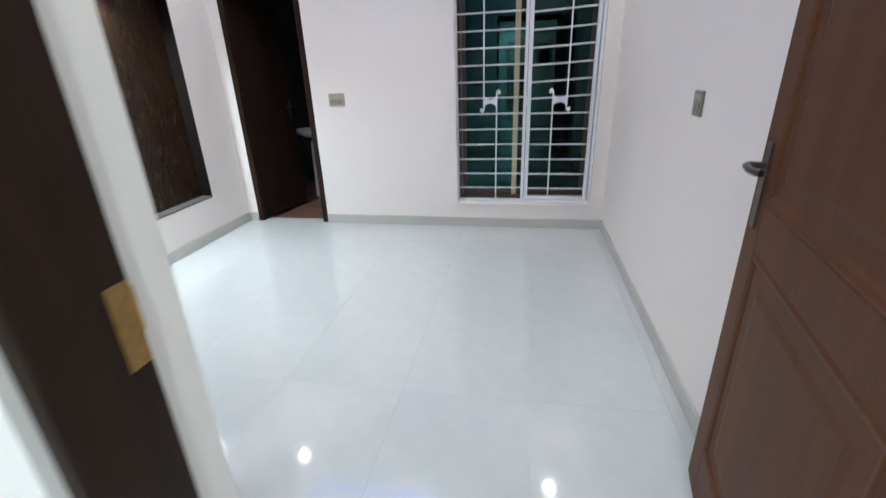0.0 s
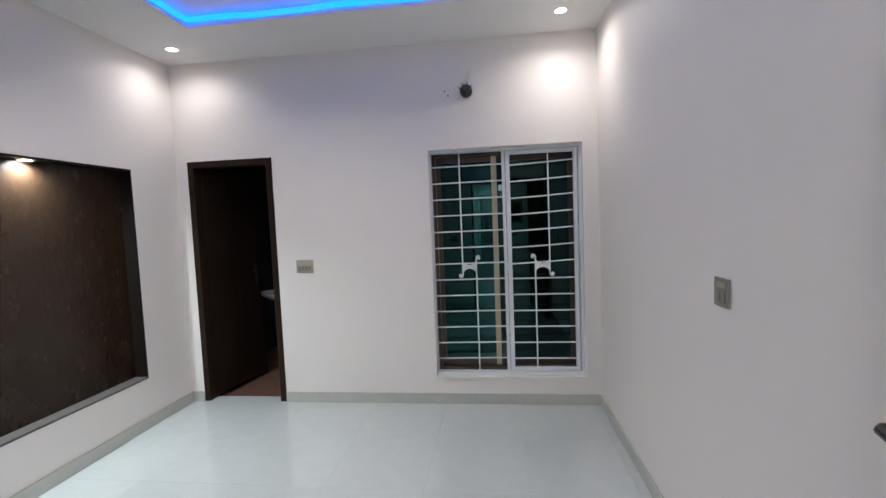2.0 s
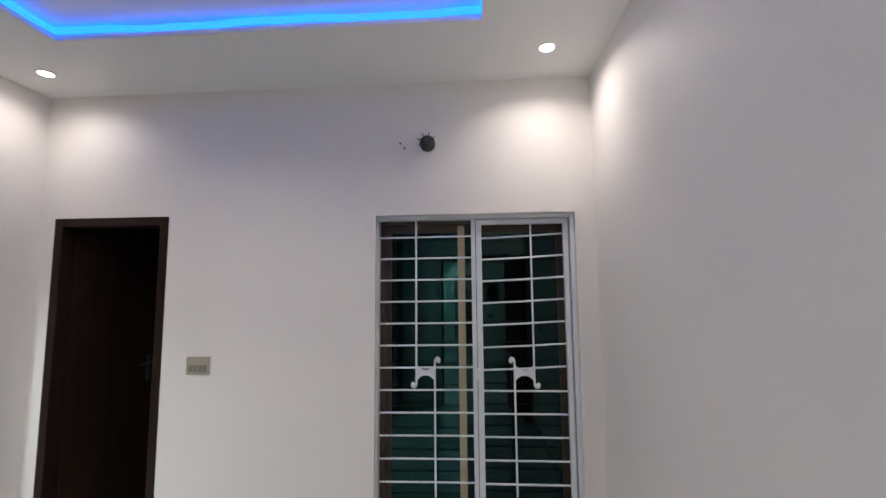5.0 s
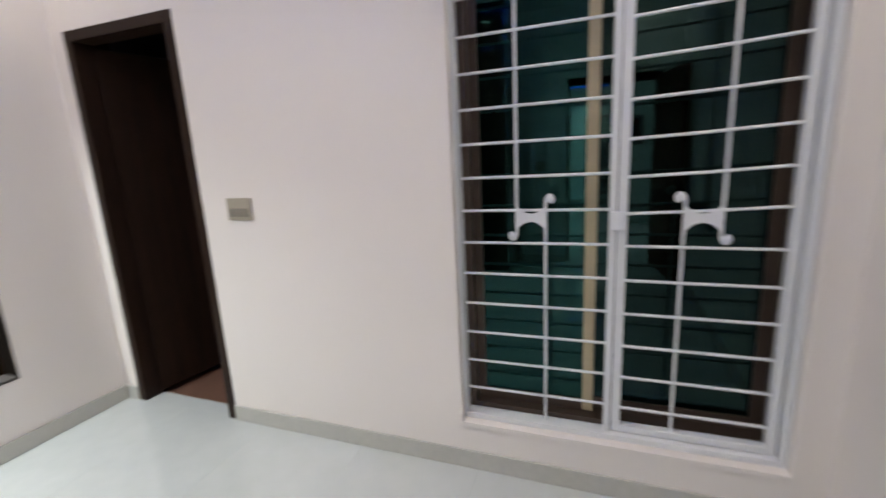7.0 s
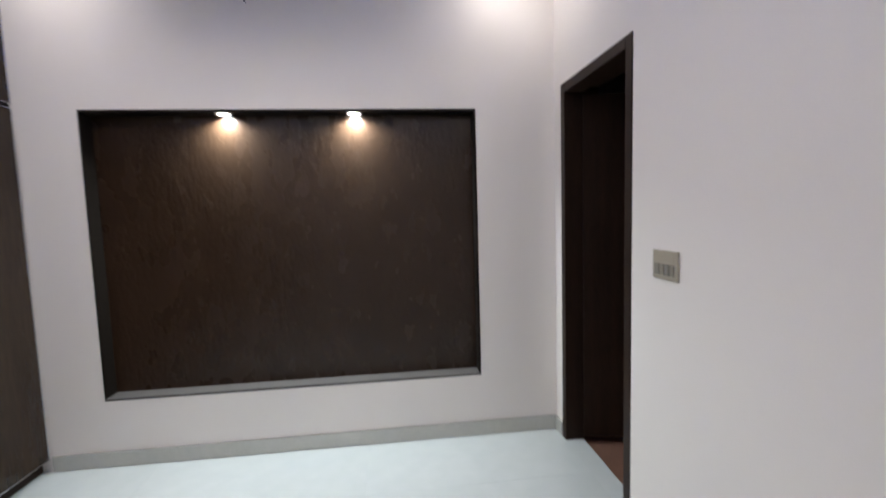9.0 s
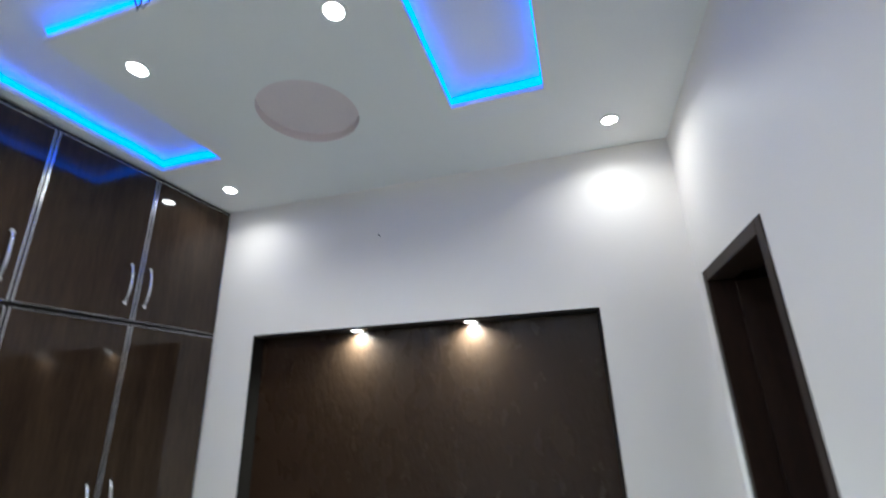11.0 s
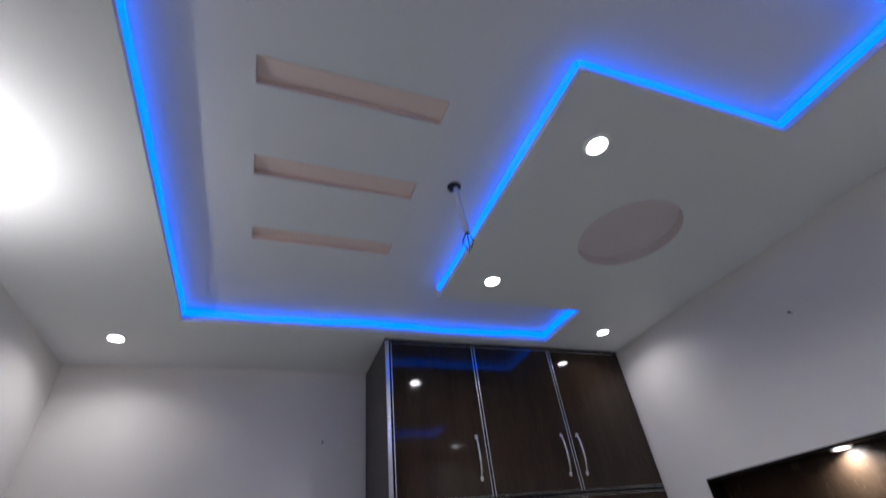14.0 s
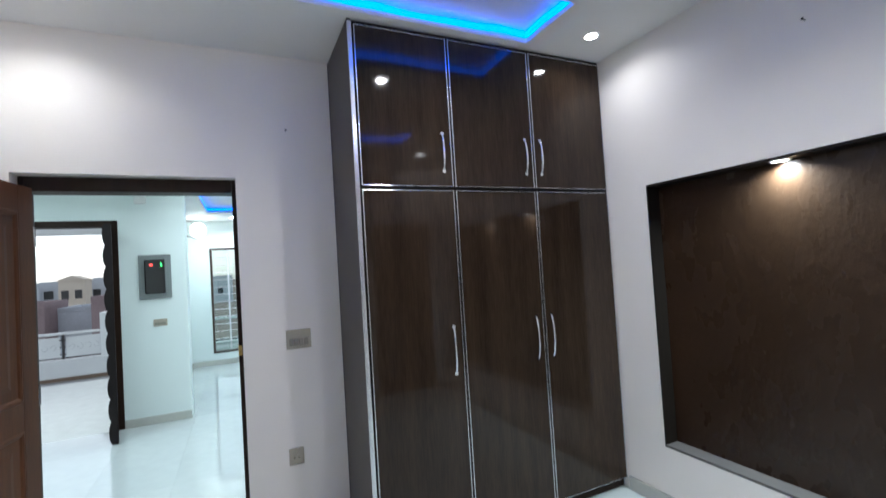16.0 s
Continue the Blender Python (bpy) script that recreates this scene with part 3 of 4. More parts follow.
placed("plaster_surround", slab((x0 - 0.018, x1 + 0.022), (z0 - 0.020, z1 + 0.026), [(x0 + 0.002, x1 - 0.002, z0 + 0.002, z1 - 0.002)], on_y, -0.012, -0.0005), M_WALL, window,
       "narrow raised plaster surround")
# hinged grille gate in the eastern bay
gate = placed("gate_frame", box(XM + 0.008, 0.053, z0 + 0.03, XM + 0.042, 0.091, z1 - 0.03, 0.003), M_STEEL, window, "white hinged grille gate")
GX1 = x1 - fw - 0.006
gb = box(GX1 - 0.03, 0.053, z0 + 0.03, GX1, 0.091, z1 - 0.03, 0.003)
placed("gate_upright", gb, M_STEEL, gate)
placed("gate_rail", box(XM + 0.042, 0.054, z0 + 0.03, GX1 - 0.03, 0.090, z0 + 0.06, 0.003), M_STEEL, gate)
placed("gate_rail", box(XM + 0.042, 0.054, z1 - 0.06, GX1 - 0.03, 0.090, z1 - 0.03, 0.003), M_STEEL, gate)
placed("latch", box(XM - 0.016, 0.036, 1.10, XM + 0.03, 0.0475, 1.17, 0.004), M_STEEL, gate, "small steel latch")
for k in range(13):
    z = 1.975 - 0.1343 * k
    placed("grille_bar", rod((x0 + 0.012, 0.075, z), (XM - 0.022, 0.075, z + 0.004), 0.0058, 8), M_STEEL, window, smooth=True)
    sag = 0.012 if k < 7 else 0.0
    placed("grille_bar", tube([(XM + 0.04, 0.071, z - sag), ((XM + GX1) / 2, 0.071, z - sag * 0.2), (GX1 - 0.028, 0.071, z + sag)], 0.0058, 8), M_STEEL, gate, smooth=True)


def scroll(xa, xb, zc, y, side):
    """Two upright bars joined by a waisted plate; each bar ends in a curl. side +1: the upper bar is the western one."""
    up, low = (xa, xb) if side > 0 else (xb, xa)
    s = 1 if side > 0 else -1
    bars = []
    for x, sgn in ((up, 1), (low, -1)):
        far = (z1 - 0.03) if sgn > 0 else (z0 + 0.03)
        pts = [(x, y, far), (x, y, zc + sgn * 0.2), (x, y, zc - sgn * 0.07)]
        cx, r0 = x - s * sgn * 0.018, 0.018
        for k in range(1, 15):
            a = math.pi * 1.55 * k / 14
            r = r0 * (1 - 0.55 * k / 14)
            pts.append((cx + s * sgn * r * math.cos(a), y, zc - sgn * 0.07 - sgn * r * math.sin(a)))
        bars.append(tube(pts, 0.0062, 8))
    bm = bmesh.new()
    n = 12
    rows = []
    for k in range(n + 1):
        f = k / n
        x = xa + (xb - xa) * f
        h = 0.016 + 0.034 * abs(2 * f - 1) ** 2.2
        rows.append([bm.verts.new((x, y + d, zc + e * h)) for d, e in ((-0.005, -1), (-0.005, 1), (0.005, 1), (0.005, -1))])
    for p, q in zip(rows, rows[1:]):
        for k in range(4):
            bm.faces.new((p[k - 1], p[k], q[k], q[k - 1]))
    bm.faces.new(rows[0])
    bm.faces.new(rows[-1])
    curls = []
    for x, sgn in ((up, 1), (low, -1)):
        c = bmesh.new()
        bmesh.ops.create_uvsphere(c, u_segments=12, v_segments=8, radius=0.017, matrix=Matrix.Translation((x - s * sgn * 0.016, y, zc - sgn * 0.078)) @ Matrix.Diagonal((1, 0.5, 1, 1)))
        curls.append(c)
    return bars, bm, curls


for xa, xb, side, par in ((2.475, 2.588, 1, window), (3.07, 3.187, -1, gate)):
    bars, plate, curls = scroll(xa, xb, 1.143, 0.062, side)
    for b in bars:
        placed("grille_upright", b, M_STEEL, par, smooth=True)
    placed("scroll_plate", plate, M_STEEL, par)
    for c in curls:
        placed("scroll_curl", c, M_STEEL, par, smooth=True)

glazing = base_at("sliding_window", (x0 + x1) / 2, 0.18, z0, "bronze aluminium sliding window with dark green tinted glass", "window", kind="structure")
ga = slab((x0 + 0.001, x1 - 0.001), (z0 + 0.001, z1 - 0.001), [(x0 + 0.04, x1 - 0.04, z0 + 0.045, z1 - 0.045)], on_y, 0.098, 0.222)
placed("outer_frame", ga, M_BRONZE, glazing)
sash = placed("sash_frame", slab((x0 + 0.04, 2.775), (z0 + 0.045, z1 - 0.045), [(x0 + 0.075, 2.735, z0 + 0.095, z1 - 0.095)], on_y, 0.15, 0.172), M_BRONZE, glazing)
placed("meeting_stile", box(2.733, 0.146, z0 + 0.05, 2.777, 0.149, z1 - 0.05, 0.001), M_TAN, glazing, "champagne aluminium meeting stile")
sash2 = placed("sash_frame", slab((2.74, x1 - 0.04), (z0 + 0.045, z1 - 0.045), [(2.78, x1 - 0.085, z0 + 0.095, z1 - 0.095)], on_y, 0.185, 0.207), M_BRONZE, glazing)
for a, b, y, par, tinted, words in ((x0 + 0.073, 2.737, 0.161, sash, M_GLASS, "dark green tinted glass"),
                                    (2.778, x1 - 0.083, 0.196, sash2, M_GLASS_DARK, "darker smoked green glass")):
    g = placed("pane", box(a, y - 0.0025, z0 + 0.093, b, y + 0.0025, z1 - 0.093), tinted, par, words)
    g.visible_shadow = False

# a closed dark box added outside the window to keep daylight off the glass
structure("shaft_wall_north", slab((1.86, 4.4), (-0.5, 3.2), [], on_y, 1.35, 1.5), M_SCREEN, "dark rendered wall added to keep daylight off the window")
structure("shaft_wall_east", slab((T + 0.002, 1.35), (-0.5, 3.2), [], on_x, 4.3, 4.4), M_SCREEN, "dark rendered wall added to keep daylight off the window")
structure("shaft_floor", slab((1.86, 4.4), (T + 0.002, 1.5), [], on_z, -0.6, -0.5), M_SCREEN, "dark floor added to close the box outside the window")
structure("shaft_roof", slab((1.86, 4.4), (T + 0.002, 1.5), [], on_z, 3.2, 3.3), M_SCREEN, "dark cover added to keep skylight off the window")
structure("shaft_end", slab((W + T + 0.002, 4.4), (-0.5, 3.2), [], on_y, T + 0.002, T + 0.1), M_SCREEN, "dark rendered wall added to keep daylight off the window")

# ---- wardrobe ----
WF = -2.987
WX = 1.779
ward = base_at("wardrobe", WX / 2, -3.27, 0, "tall dark brown gloss wardrobe with silver edge trims, doors shut", "wardrobe")
placed("carcass", box(0.003, S + 0.003, 0.075, WX - 0.02, WF - 0.022, H - 0.004), M_NICHE, ward)
placed("side_panel", box(WX - 0.0195, S + 0.002, 0.0, WX, WF - 0.006, H - 0.003, 0.001), M_WSIDE, ward, "dark brown matt side panel")
placed("plinth", box(0.003, S + 0.05, 0.0, WX - 0.02, WF - 0.05, 0.0745), M_FRAME, ward, "dark recessed plinth")
placed("corner_trim", box(WX - 0.020, WF - 0.0055, 0.0, WX + 0.003, WF + 0.008, H - 0.022, 0.003), M_ALU, ward, "silver aluminium corner trim")
placed("gap_filler", box(WX + 0.0003, S + 0.0005, 0.0, WX + 0.0045, S + 0.004, H - 0.003), M_DARKPL, ward, "dark uneven gap against the wall")
COLS = [(1.207, 1.746, "E"), (0.633, 1.190, "E"), (0.024, 0.616, "W")]


def bow(x, za, zb, y):
    pts = []
    for k in range(15):
        f = k / 14
        out = 0.034 * math.sin(math.pi * min(1, max(0, f))) ** 0.6 if 0 < f < 1 else 0
        pts.append((x + 0.006 * math.sin(math.pi * f), y + out, za + (zb - za) * f))
    return tube(pts, 0.0070, 10)


for row, (za, zb) in enumerate(((0.08, 2.026), (2.048, H - 0.034))):
    for a, b, hs in COLS:
        door = placed("door", box(a + 0.0045, WF - 0.021, za + 0.0045, b - 0.0045, WF, zb - 0.0045, 0.001), M_WARD, ward, "high-gloss dark brown door")
        for nm, bm in (("edge_trim", box(a - 0.0022, WF - 0.021, za, a + 0.004, WF + 0.004, zb, 0.0015)), ("edge_trim", box(b - 0.004, WF - 0.021, za, b + 0.0022, WF + 0.004, zb, 0.0015)),
                       ("edge_trim", box(a + 0.0045, WF - 0.021, za, b - 0.0045, WF + 0.004, za + 0.004, 0.0015)),
                       ("edge_trim", box(a + 0.0045, WF - 0.021, zb - 0.004, b - 0.0045, WF + 0.004, zb, 0.0015))):
            placed(nm, bm, M_ALU, door, "silver edge trim")
        hx = a + 0.055 if hs == "E" else b - 0.045
        ha, hb = (0.979, 1.243) if row == 0 else (2.139, 2.354)
        placed("handle", bow(hx, ha, hb, WF), M_CHROME, door, "bowed chrome handle", smooth=True)
        for z in (ha, hb):
            placed("handle_foot", rod((hx, WF - 0.001, z), (hx, WF + 0.008, z), 0.011, 12), M_CHROME, door, smooth=True)


# ---- sockets, switches and marks on the walls ----
def wall_plate(name, x, y, z, w, h, turn, modules, label, material=M_PLATE, rocker=M_ROCKER):
    """A plate on a wall; built facing -y and turned."""
    p = base_at(name, x, y, z, label, "switch", rz=turn)
    part("plate", box(-w / 2, -0.010, -h / 2, w / 2, -0.0005, h / 2, 0.003), material, p)
    mw = (w - 0.03) / modules
    for k in range(modules):
        a = -w / 2 + 0.015 + k * mw
        bm = box(a + 0.002, -0.0145, -h * 0.34, a + mw - 0.002, -0.0102, h * 0.04, 0.002)
        part("rocker", bm, rocker, p)
    part("label_strip", box(-w / 2 + 0.02, -0.0112, h * 0.16, w / 2 - 0.02, -0.0101, h * 0.36), M_PLATE, p)
    return p


wall_plate("switch_plate", 1.128, 0, 1.192, 0.15, 0.11, 0, 4, "beige four-gang switch plate beside the bathroom door")
wall_plate("switch_plate", W, -1.905, 1.245, 0.10, 0.105, -90, 2, "beige double switch plate on the plain wall", M_ROCKER, M_ROCKER)
wall_plate("switch_plate", 2.045, S, 1.20, 0.145, 0.115, 180, 4, "beige switch plate beside the wardrobe")
low = base_at("wall_socket", 2.09, S, 0.50, "grey-beige power socket low beside the wardrobe", "socket", rz=180)
part("plate", box(-0.043, -0.010, -0.05, 0.043, -0.0005, 0.05, 0.003), M_PLATE, low)
for dx, dz in ((0, 0.017), (-0.013, -0.008), (0.013, -0.008)):
    part("pin_hole", rod((dx, -0.0098, dz), (dx, -0.0106, dz), 0.004, 10), M_BLACK, low, "dark pin hole")


def nail(x, y, z, dx, dy, label):
    n = base_at("nail", x, y, z, label, "nail")
    part("shank", rod((0, 0, 0), (dx * 0.022, dy * 0.022, 0.003), 0.0022, 8), M_DARKPL, n)
    part("head", rod((dx * 0.022, dy * 0.022, 0.003), (dx * 0.025, dy * 0.025, 0.0033), 0.006, 10), M_DARKPL, n)


nail(2.062, S, 2.485, 0, 1, "small dark nail in the white wall beside the door")
nail(0, -1.77, 2.60, 1, 0, "small dark nail above the wall niche")
for dx, dz in ((-0.17, 0.012), (-0.145, -0.02)):
    nail(2.558 + dx, 0, 2.545 + dz, 0, -1, "small dark plug beside the drain pipe")

pipe = base_at("drain_pipe", 2.558, 0, 2.553, "dark stuffed pipe stub with loose wire ends above the window", "pipe")
part("sleeve", rod((0, 0.02, 0), (0, -0.035, 0), 0.048, 24), M_DARKPL, pipe, smooth=True)
bm = bmesh.new()
bmesh.ops.create_icosphere(bm, subdivisions=3, radius=0.043)
for v in bm.verts:
    v.co *= 1 + 0.22 * noise.noise(v.co * 38)
    v.co.y = v.co.y * 0.7 - 0.04
part("stuffing", bm, M_DARKPL, pipe, "crumpled dark bag")
for k in range(7):
    a = 0.5 + k * 0.8
    c, s = math.cos(a), math.sin(a)
    part("wire_end", tube([(0.03 * c, -0.05, 0.03 * s), (0.045 * c, -0.065, 0.045 * s), (0.058 * c, -0.06, 0.052 * s + 0.006)], 0.0032, 6), M_DARKPL, pipe)

fan_hook = base_at("fan_hook", 1.765, -1.742, UP, "black ceiling hook with white conduit and loose wires", "ceiling hook")
part("hook", tube([(0.0, 0, 0.01), (0.004, 0, -0.02), (0.03, 0, -0.03), (0.035, 0, 0.0), (0.02, 0, 0.008)], 0.006, 8), M_DARKPL, fan_hook, smooth=True)
part("hole_rim", rod((0.01, 0, 0.0005), (0.01, 0, -0.002), 0.03, 20), M_DARKPL, fan_hook)
part("conduit", tube([(0.005, 0, -0.01), (0.0, 0.002, -0.1), (-0.006, 0.004, -0.2), (-0.01, 0.004, -0.25)], 0.012, 10), M_WHITEPL, fan_hook, "white plastic conduit", smooth=True)
for k in range(3):
    a = 2.1 * k
    part("wire", tube([(-0.01, 0.004, -0.245), (-0.01 + 0.012 * math.cos(a), 0.004 + 0.012 * math.sin(a), -0.27), (-0.012 + 0.026 * math.cos(a), 0.02 * math.sin(a), -0.30),
                       (-0.01 + 0.006 * math.cos(a), 0.012 * math.sin(a), -0.335)], 0.0026, 6), M_DARKPL, fan_hook, "loose dark wire")

# ---- hall outside the bedroom ----
structure("hall_ceiling", slab((HALL_W, HALL_E), (FAR_Y - 0.2, S - T - 0.002), [(-9, SIDE_X, FAR_Y - 1, HALL_S)], on_z, H, H + 0.05), M_CEIL, "plain white hall ceiling")
LOW = 2.62
structure("far_ceiling", slab((HALL_W, SIDE_X), (FAR_Y, HALL_S - 0.021), [(1.0, 2.79, -8.55, -6.85)], on_z, LOW, LOW + 0.025), M_CEIL, "lowered white ceiling with a recessed cove")
structure("far_ceiling_upper", slab((HALL_W, SIDE_X), (FAR_Y, HALL_S - 0.021), [], on_z, LOW + 0.10, LOW + 0.12), M_CEIL, "raised panel of the far cove")
structure("far_ceiling_front", slab((HALL_W, CORNER_X), (LOW, H + 0.05), [], on_y, HALL_S - 0.02, HALL_S - 0.001), M_CEIL, "white drop of the lowered ceiling")
structure("hall_roof", slab((HALL_W, HALL_E), (FAR_Y - 0.2, S - T - 0.002), [], on_z, 3.08, 3.2), M_CEIL, "raised ceiling of the hall cove")
TD = (3.575, 4.75, 2.30)
structure("hall_wall_south", slab((CORNER_X, HALL_E), (0, 2.96), [(TD[0], TD[1], -1, TD[2])], on_y, HALL_S - 0.2, HALL_S), M_HALL, "pale hall wall with the terrace doorway")
structure("hall_wall_side", slab((FAR_Y, HALL_S - 0.2), (0, 2.96), [], on_x, SIDE_X, SIDE_X + 0.15), M_HALL, "pale wall beyond the hall corner")
FW = (2.3, 2.86, 0.21, 2.13)
structure("far_wall", slab((HALL_W, SIDE_X + 0.15), (0, 2.96), [FW], on_y, FAR_Y - 0.2, FAR_Y), M_HALL, "pale wall of the far room with a window")
structure("hall_wall_east", slab((HALL_S, S - T), (0, 2.96), [], on_x, HALL_E - 0.1, HALL_E), M_HALL, "plain pale hall wall")
structure("hall_wall_west", slab((FAR_Y, S - T), (0, 2.96), [], on_x, HALL_W, HALL_W + 0.1), M_HALL, "plain pale hall wall")
structure("hall_wall_north", slab((W + T + 0.002, HALL_E), (0, 2.96), [], on_y, S - T, S - T + 0.1), M_HALL, "plain pale hall wall")
structure("hall_wall_north_west", slab((HALL_W, -T - 0.002), (0, 2.96), [], on_y, S - T, S - T + 0.1), M_HALL, "plain pale hall wall")
skirting("baseboard_hall", CORNER_X, HALL_S + 0.001, TD[0] - 0.002, HALL_S + 0.013)
skirting("baseboard_hall_side", SIDE_X - 0.013, FAR_Y + 0.014, SIDE_X - 0.001, HALL_S - 0.2)
skirting("baseboard_far", HALL_W + 0.1, FAR_Y + 0.001, SIDE_X - 0.013, FAR_Y + 0.013)
tf = door_frame("door_frame_terrace", TD[0], TD[1], TD[2], HALL_S - 0.14, HALL_S + 0.006, 0.07, "dark wooden frame round the terrace door", M_FRAME)


def carved_leaf():
    bm = bmesh.new()
    n = 90
    h = 2.2
    rows = []
    for k in range(n + 1):
        z = h * k / n
        t = 0.055 + 0.022 * abs(math.sin(math.pi * z / 0.22)) ** 0.7
        rows.append([bm.verts.new(p) for p in ((0, -0.02, z), (0.5, -0.02, z), (0.5, t - 0.02, z), (0.46, t - 0.02, z), (0.44, 0.022, z), (0, 0.02, z))])
    for p, q in zip(rows, rows[1:]):
        for k in range(6):
            bm.faces.new((p[k - 1], p[k], q[k], q[k - 1]))
    bm.faces.new(rows[0])
    bm.faces.new(rows[-1])
    return bm


terrace_door = base_at("terrace_door", TD[0] + 0.072, HALL_S + 0.03, 0.012, "black-brown carved wooden terrace door standing open", "door", rz=102)
leaf = part("leaf", carved_leaf(), M_EBONY, terrace_door)
leaf.matrix_basis = pose(0, 0, 0) @ Matrix.Diagonal((1, -1, 1, 1))

board = base_at("distribution_board", 3.237, HALL_S, 1.40, "grey steel distribution board with dark cover on the hall wall", "fuse box")
part("case", box(-0.157, 0.001, 0, 0.157, 0.022, 0.50, 0.006), M_GREY, board)
part("inner_rim", box(-0.115, 0.0215, 0.045, 0.115, 0.03, 0.455, 0.006), M_GREY, board)
cover = part("cover", box(-0.098, 0.030, 0.06, 0.098, 0.042, 0.445, 0.01), M_BLACK, board, "black smoked cover")
part("indicator", box(0.018, 0.0425, 0.375, 0.048, 0.044, 0.395, 0.0005), M_RED, cover, "lit red indicator")
part("indicator", box(-0.072, 0.0425, 0.365, -0.058, 0.044, 0.405, 0.0005), M_GREEN, cover, "lit green indicator")
wall_plate("switch_plate", 3.205, HALL_S, 1.128, 0.135, 0.08, 180, 4, "beige switch plate below the distribution board")
bx = base_at("junction_box", 3.352, HALL_S, 2.482, "white box fixed high on the hall wall", "box")
part("case", box(-0.054, 0.001, 0, 0.054, 0.07, 0.16, 0.004), M_WHITEPL, bx)

fwin = base_at("window_2", 2.58, FAR_Y, FW[2], "dark framed window with grille in the far room", "window", kind="structure")
placed("outer_frame", slab((FW[0] + 0.001, FW[1] - 0.001), (FW[2] + 0.001, FW[3] - 0.001), [(FW[0] + 0.035, FW[1] - 0.035, FW[2] + 0.035, FW[3] - 0.035)], on_y, FAR_Y - 0.12, FAR_Y + 0.004), M_BRONZE, fwin)
g = placed("pane", box(FW[0] + 0.034, FAR_Y - 0.083, FW[2] + 0.034, FW[1] - 0.034, FAR_Y - 0.078, FW[3] - 0.034), M_CLEAR, fwin)
g.visible_shadow = False
placed("mullion", box(2.555, FAR_Y - 0.07, FW[2] + 0.036, 2.58, FAR_Y - 0.04, FW[3] - 0.036, 0.002), M_STEEL, fwin)
for k in range(13):
    placed("grille_bar", rod((FW[0] + 0.034, FAR_Y - 0.03, 0.33 + 0.135 * k), (FW[1] - 0.034, FAR_Y - 0.03, 0.33 + 0.135 * k), 0.006, 6), M_STEEL, fwin)

globe = base_at("wall_lamp", 2.99, FAR_Y + 0.55, 2.40, "lit white globe wall lamp in the far room", "wall lamp")
globe.matrix_basis = pose(SIDE_X, FAR_Y + 0.6, 2.34)
bm = bmesh.new()
bmesh.ops.create_uvsphere(bm, u_segments=24, v_segments=16, radius=0.125, matrix=Matrix.Translation((-0.22, 0, 0.07)))
part("globe", bm, M_GLOBE, globe, "glowing white globe", smooth=True)
part("arm", tube([(-0.012, 0, 0), (-0.06, 0, -0.03), (-0.18, 0, -0.07), (-0.22, 0, -0.05)], 0.008, 8), M_DARKPL, globe, "dark curved arm", smooth=True)
part("rose", rod((-0.001, 0, 0), (-0.014, 0, 0), 0.035, 16), M_DARKPL, globe)

for x, y in ((3.1, -4.9), (1.2, -4.9), (4.6, -5.2), (2.2, -6.2), (0.6, -8.2), (2.45, -9.2)):
    downlight("hall_downlight", x, y, H if y > HALL_S else LOW, 0.045, HALL_WATTS, "lit round recessed downlight in the hall ceiling", "hall downlights", (0.85, 0.97, 1.0), 150)
hr = base_at("hall_led_strip", 1.9, -7.7, LOW + 0.025, "glowing blue light strip in the far ceiling cove", "light strip")
RING = [(0.98, -8.57), (2.81, -8.57), (2.81, -6.83), (0.98, -6.83)]
for k in range(4):
    placed("rope_section", rod((*RING[k], LOW + 0.06), (*RING[(k + 1) % 4], LOW + 0.06), 0.016, 8), M_LED, hr)

# ---- terrace, street and the houses beyond ----
structure("terrace_floor", slab((2.2, 9.0), (-10.6, HALL_S - 0.2), [(2.0, SIDE_X + 0.15, FAR_Y - 0.2, -6)], on_z, -0.3, -0.03), M_TERRACE, "pale stone terrace floor")
parapet = base_at("parapet", 5.5, -10.45, -0.03, "low white painted terrace parapet with stone coping", "parapet")
placed("wall", box(2.2, -10.6, -0.03, 9.0, -10.4, 0.30, 0.01), M_PARAPET, parapet)
placed("coping", box(2.2, -10.63, 0.3005, 9.0, -10.37, 0.335, 0.008), M_PARAPET, parapet)
placed("border_strip", box(2.2, -10.399, -0.029, 9.0, -10.385, 0.035, 0.003), M_EDGING, parapet, "brown border strip along the foot")
placed("pillar", box(4.52, -10.62, 0.336, 4.66, -10.38, 1.10, 0.012), M_PARAPET, parapet, "short white pillar")
structure("terrace_beam", box(2.2, -10.6, 2.50, 9.0, -10.4, 2.66, 0.01), M_PARAPET, "white painted beam spanning the terrace edge")
rail = base_at("terrace_railing", 5.5, -10.5, 0.335, "terrace railing with white patterned panels and dark posts", "railing")
placed("top_rail", box(2.2, -10.53, 0.755, 9.0, -10.47, 0.80, 0.006), M_PARAPET, rail)
placed("foot_rail", box(2.2, -10.515, 0.345, 9.0, -10.485, 0.366, 0.004), M_DARKPL, rail, "dark steel foot rail")
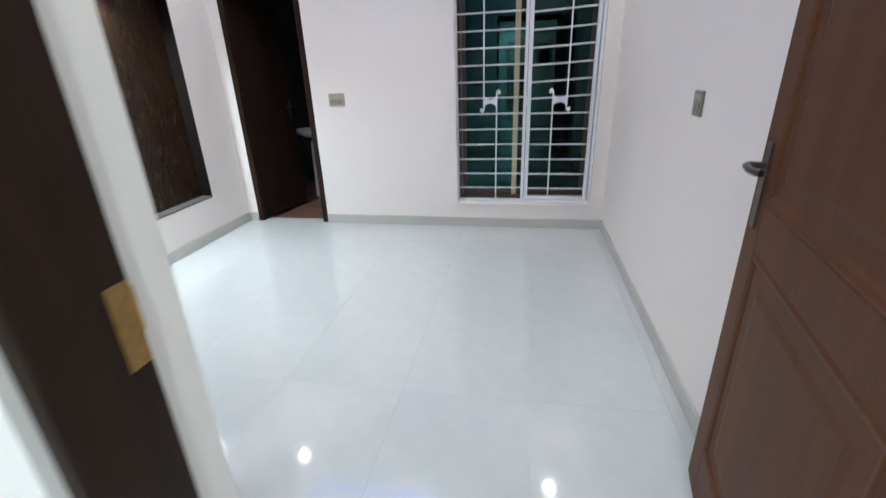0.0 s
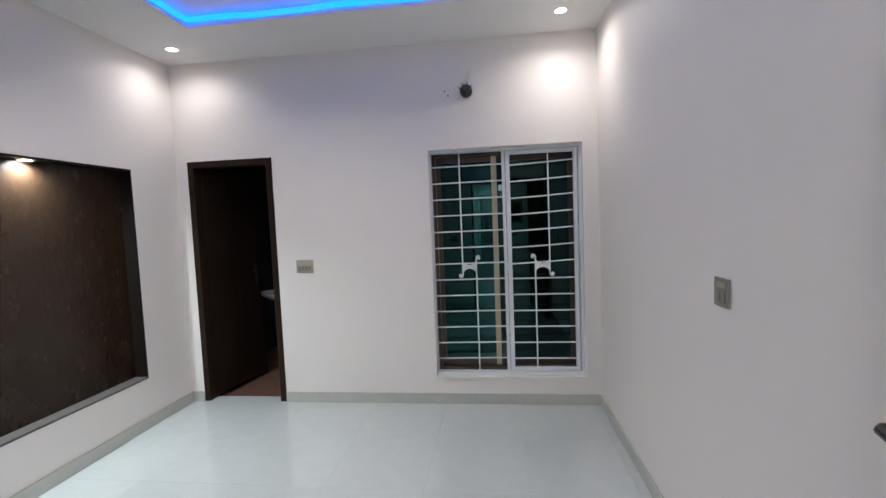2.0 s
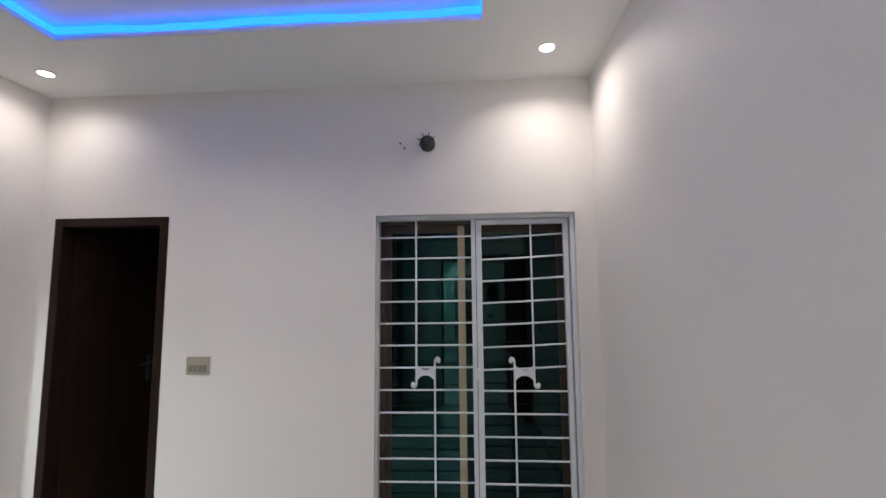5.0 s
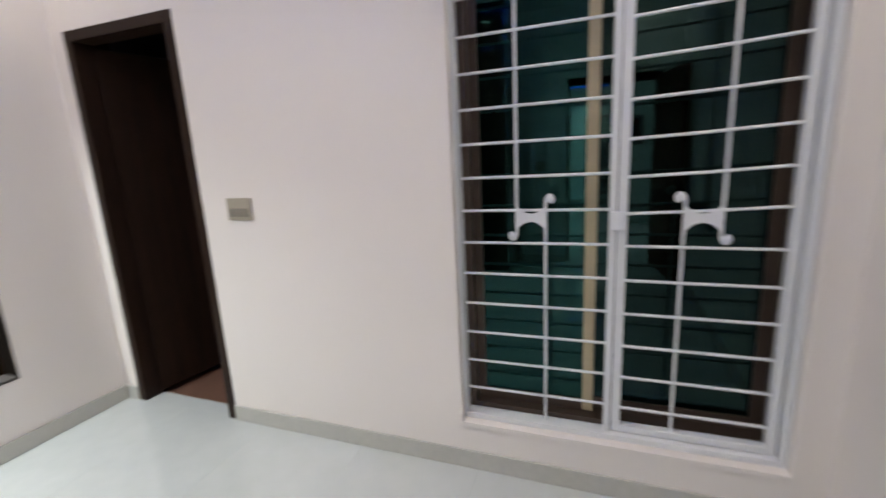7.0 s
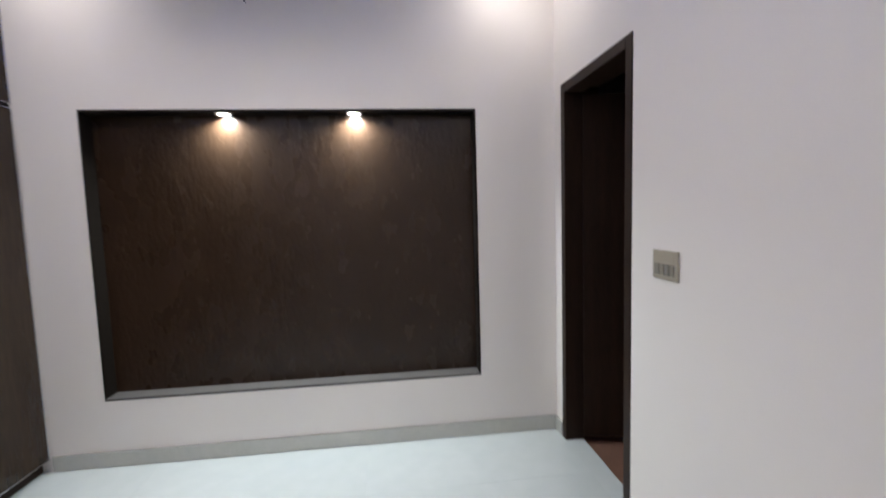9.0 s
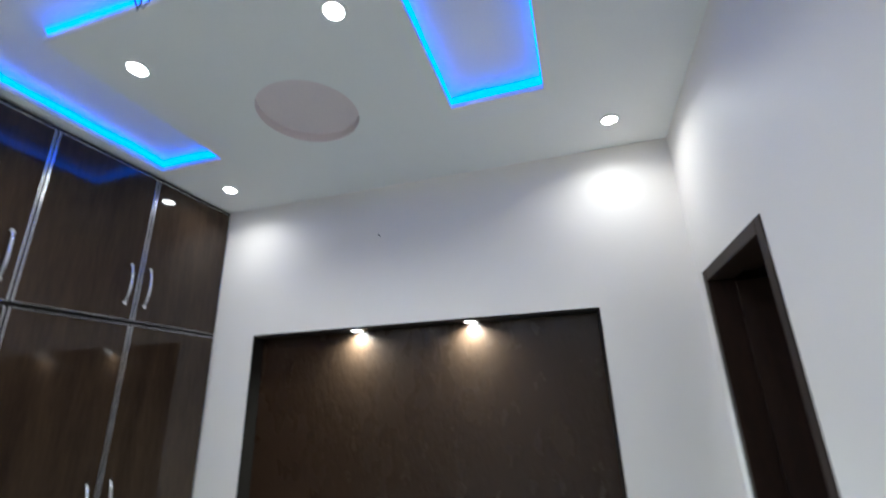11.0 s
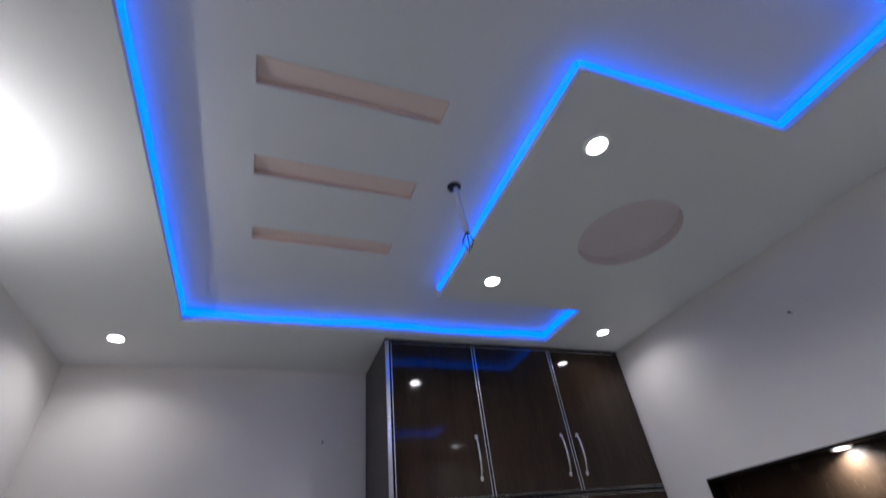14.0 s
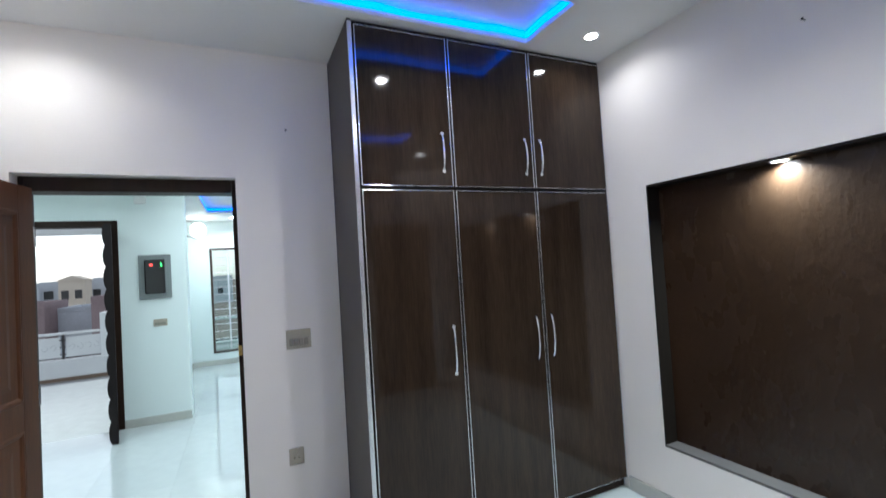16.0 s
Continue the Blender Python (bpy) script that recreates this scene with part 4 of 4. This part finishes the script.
for k in range(8):
    xx = 3.05 + 0.72 * k
    post = placed("post", box(xx - 0.015, -10.522, 0.336, xx + 0.015, -10.478, 0.755, 0.004), M_DARKPL, rail, "dark steel post")
    for zb in (0.42, 0.545, 0.67):
        placed("bracket", box(xx - 0.042, -10.486, zb - 0.012, xx + 0.042, -10.472, zb + 0.012, 0.003), M_DARKPL, post)
    placed("panel", box(xx + 0.04, -10.508, 0.37, xx + 0.68, -10.492, 0.72, 0.004), M_PARAPET, rail, "white panel with grey scroll pattern")
    for i in range(5):
        cx = xx + 0.13 + 0.115 * i
        arc = tube([(cx + 0.045 * math.cos(a / 8 * math.pi * 1.6) * (1 - a / 18), -10.489, 0.545 + (0.045 * (1 - 2 * (i % 2))) * math.sin(a / 8 * math.pi * 1.6)) for a in range(9)], 0.0035, 5)
        placed("scroll", arc, M_SCROLL, rail)

structure("ground", slab((-400, 400), (-800, 60), [], on_z, -4.2, -4.0), M_GROUND, "dusty open ground around the houses")


def house(x, y, w, d, top, material, label, windows, parapet_h=0.5):
    h = base_at("house", x, y, -4.0, label, "house", "neighbouring houses")
    part("wall", box(-w / 2, -d / 2, 0, w / 2, d / 2, top + 4, 0.03), material, h)
    part("roof_parapet", slab((-w / 2, w / 2), (-d / 2, d / 2), [(-w / 2 + 0.2, w / 2 - 0.2, -d / 2 + 0.2, d / 2 - 0.2)], on_z, top + 4.001, top + 4 + parapet_h), material, h)
    for wx, wz, ww, wh in windows:
        win = part("window", box(wx - ww / 2, d / 2 - 0.02, wz + 4, wx + ww / 2, d / 2 + 0.03, wz + wh + 4), M_VOID, h, "dark window")
        part("sill", box(wx - ww / 2 - 0.1, d / 2, wz + 3.9, wx + ww / 2 + 0.1, d / 2 + 0.12, wz + 4), material, win)
    return h


house(19.0, -64, 6.0, 5, 1.75, M_HOUSE, "pale grey rendered house with a flat roof", [(2.2, 0.2, 0.8, 0.9), (-2.0, 0.1, 0.7, 0.9)], 0.35)
hc = house(18.2, -59, 2.2, 2.4, 2.0, M_CREAM, "cream rooftop storey with two dark windows and a gable", [(-0.55, 0.2, 0.6, 0.9), (0.55, 0.2, 0.6, 0.9)], 0.12)
bm = bmesh.new()
lo = [bm.verts.new((xx, yy, zz)) for yy in (-1.2, 1.3) for xx, zz in ((-1.25, 6.12), (1.25, 6.12), (0, 6.6))]
bm.faces.new(lo[:3])
bm.faces.new(lo[3:])
for k in range(3):
    bm.faces.new((lo[k], lo[(k + 1) % 3], lo[3 + (k + 1) % 3], lo[3 + k]))
part("gable", bm, M_CREAM, hc)
part("balcony", box(-1.05, 1.2, 3.0, 1.05, 1.9, 3.5, 0.03), M_CREAM, hc)
house(15.2, -36, 4.6, 4, 0.4, M_BRICK, "red brick building with a flat roof", [], 0.3)
house(8.7, -36, 4.0, 4, 0.55, M_BRICK, "red brick building with a flat roof", [], 0.3)
house(11.95, -38, 1.9, 4, -0.1, M_HOUSE, "low grey rendered building between brick walls", [], 0.3)
house(25, -60, 5, 5, 1.6, M_HOUSE, "pale grey rendered house with a flat roof", [(-1, 0, 0.9, 1.0), (1, 0, 0.9, 1.0)], 0.3)
house(12.8, -70, 4, 5, 1.9, M_HOUSE, "pale grey rendered house with a flat roof", [(0.5, 0.2, 0.8, 0.9)], 0.4)
house(12.5, -24, 12, 3, -1.5, M_HOUSE, "low grey building with a flat roof", [], 0.4)
for k in range(14):
    house(-20 + 9.5 * k, -110 - 7 * (k % 3), 8.5, 8, 0.6 + 0.6 * ((k * 7) % 4), M_HOUSE, "distant grey house with a flat roof", [(-2, -2.0, 1.0, 1.1), (1.5, -2.0, 1.0, 1.1)])

# ---- floor tiles ----
TILE_X, TILE_Y = 0.6, 1.2


def tile_mesh(w, d):
    bm = box(-w / 2, -d / 2, -0.008, w / 2, d / 2, 0.0, 0.0003, seg=1)
    return mesh_of("tile", bm, M_FLOOR)


TILES = {}
floor_ob = bpy.data.objects["floor"]


def lay(xa, xb, ya, yb):
    x = 2.3 - TILE_X * math.ceil((2.3 - xa) / TILE_X)
    while x < xb:
        a, b = max(x, xa), min(x + TILE_X, xb)
        y = -TILE_Y * math.ceil(-ya / TILE_Y)
        while y < yb:
            c, d = max(y, ya), min(y + TILE_Y, yb)
            if b - a > 0.02 and d - c > 0.02:
                key = (round(b - a - 0.0006, 4), round(d - c - 0.0006, 4))
                if key not in TILES:
                    TILES[key] = tile_mesh(*key)
                t = new("tile", TILES[key])
                t.location = ((a + b) / 2, (c + d) / 2, 0.0)
                t.parent = floor_ob
            y += TILE_Y
        x += TILE_X


lay(0.0, W, S, 0.0)
lay(DOOR[0], DOOR[1], S - T, S)
lay(HALL_W + 0.1, HALL_E - 0.1, HALL_S, S - T)
lay(HALL_W + 0.1, CORNER_X, FAR_Y, HALL_S)
lay(CORNER_X, SIDE_X, FAR_Y, HALL_S - 0.2)
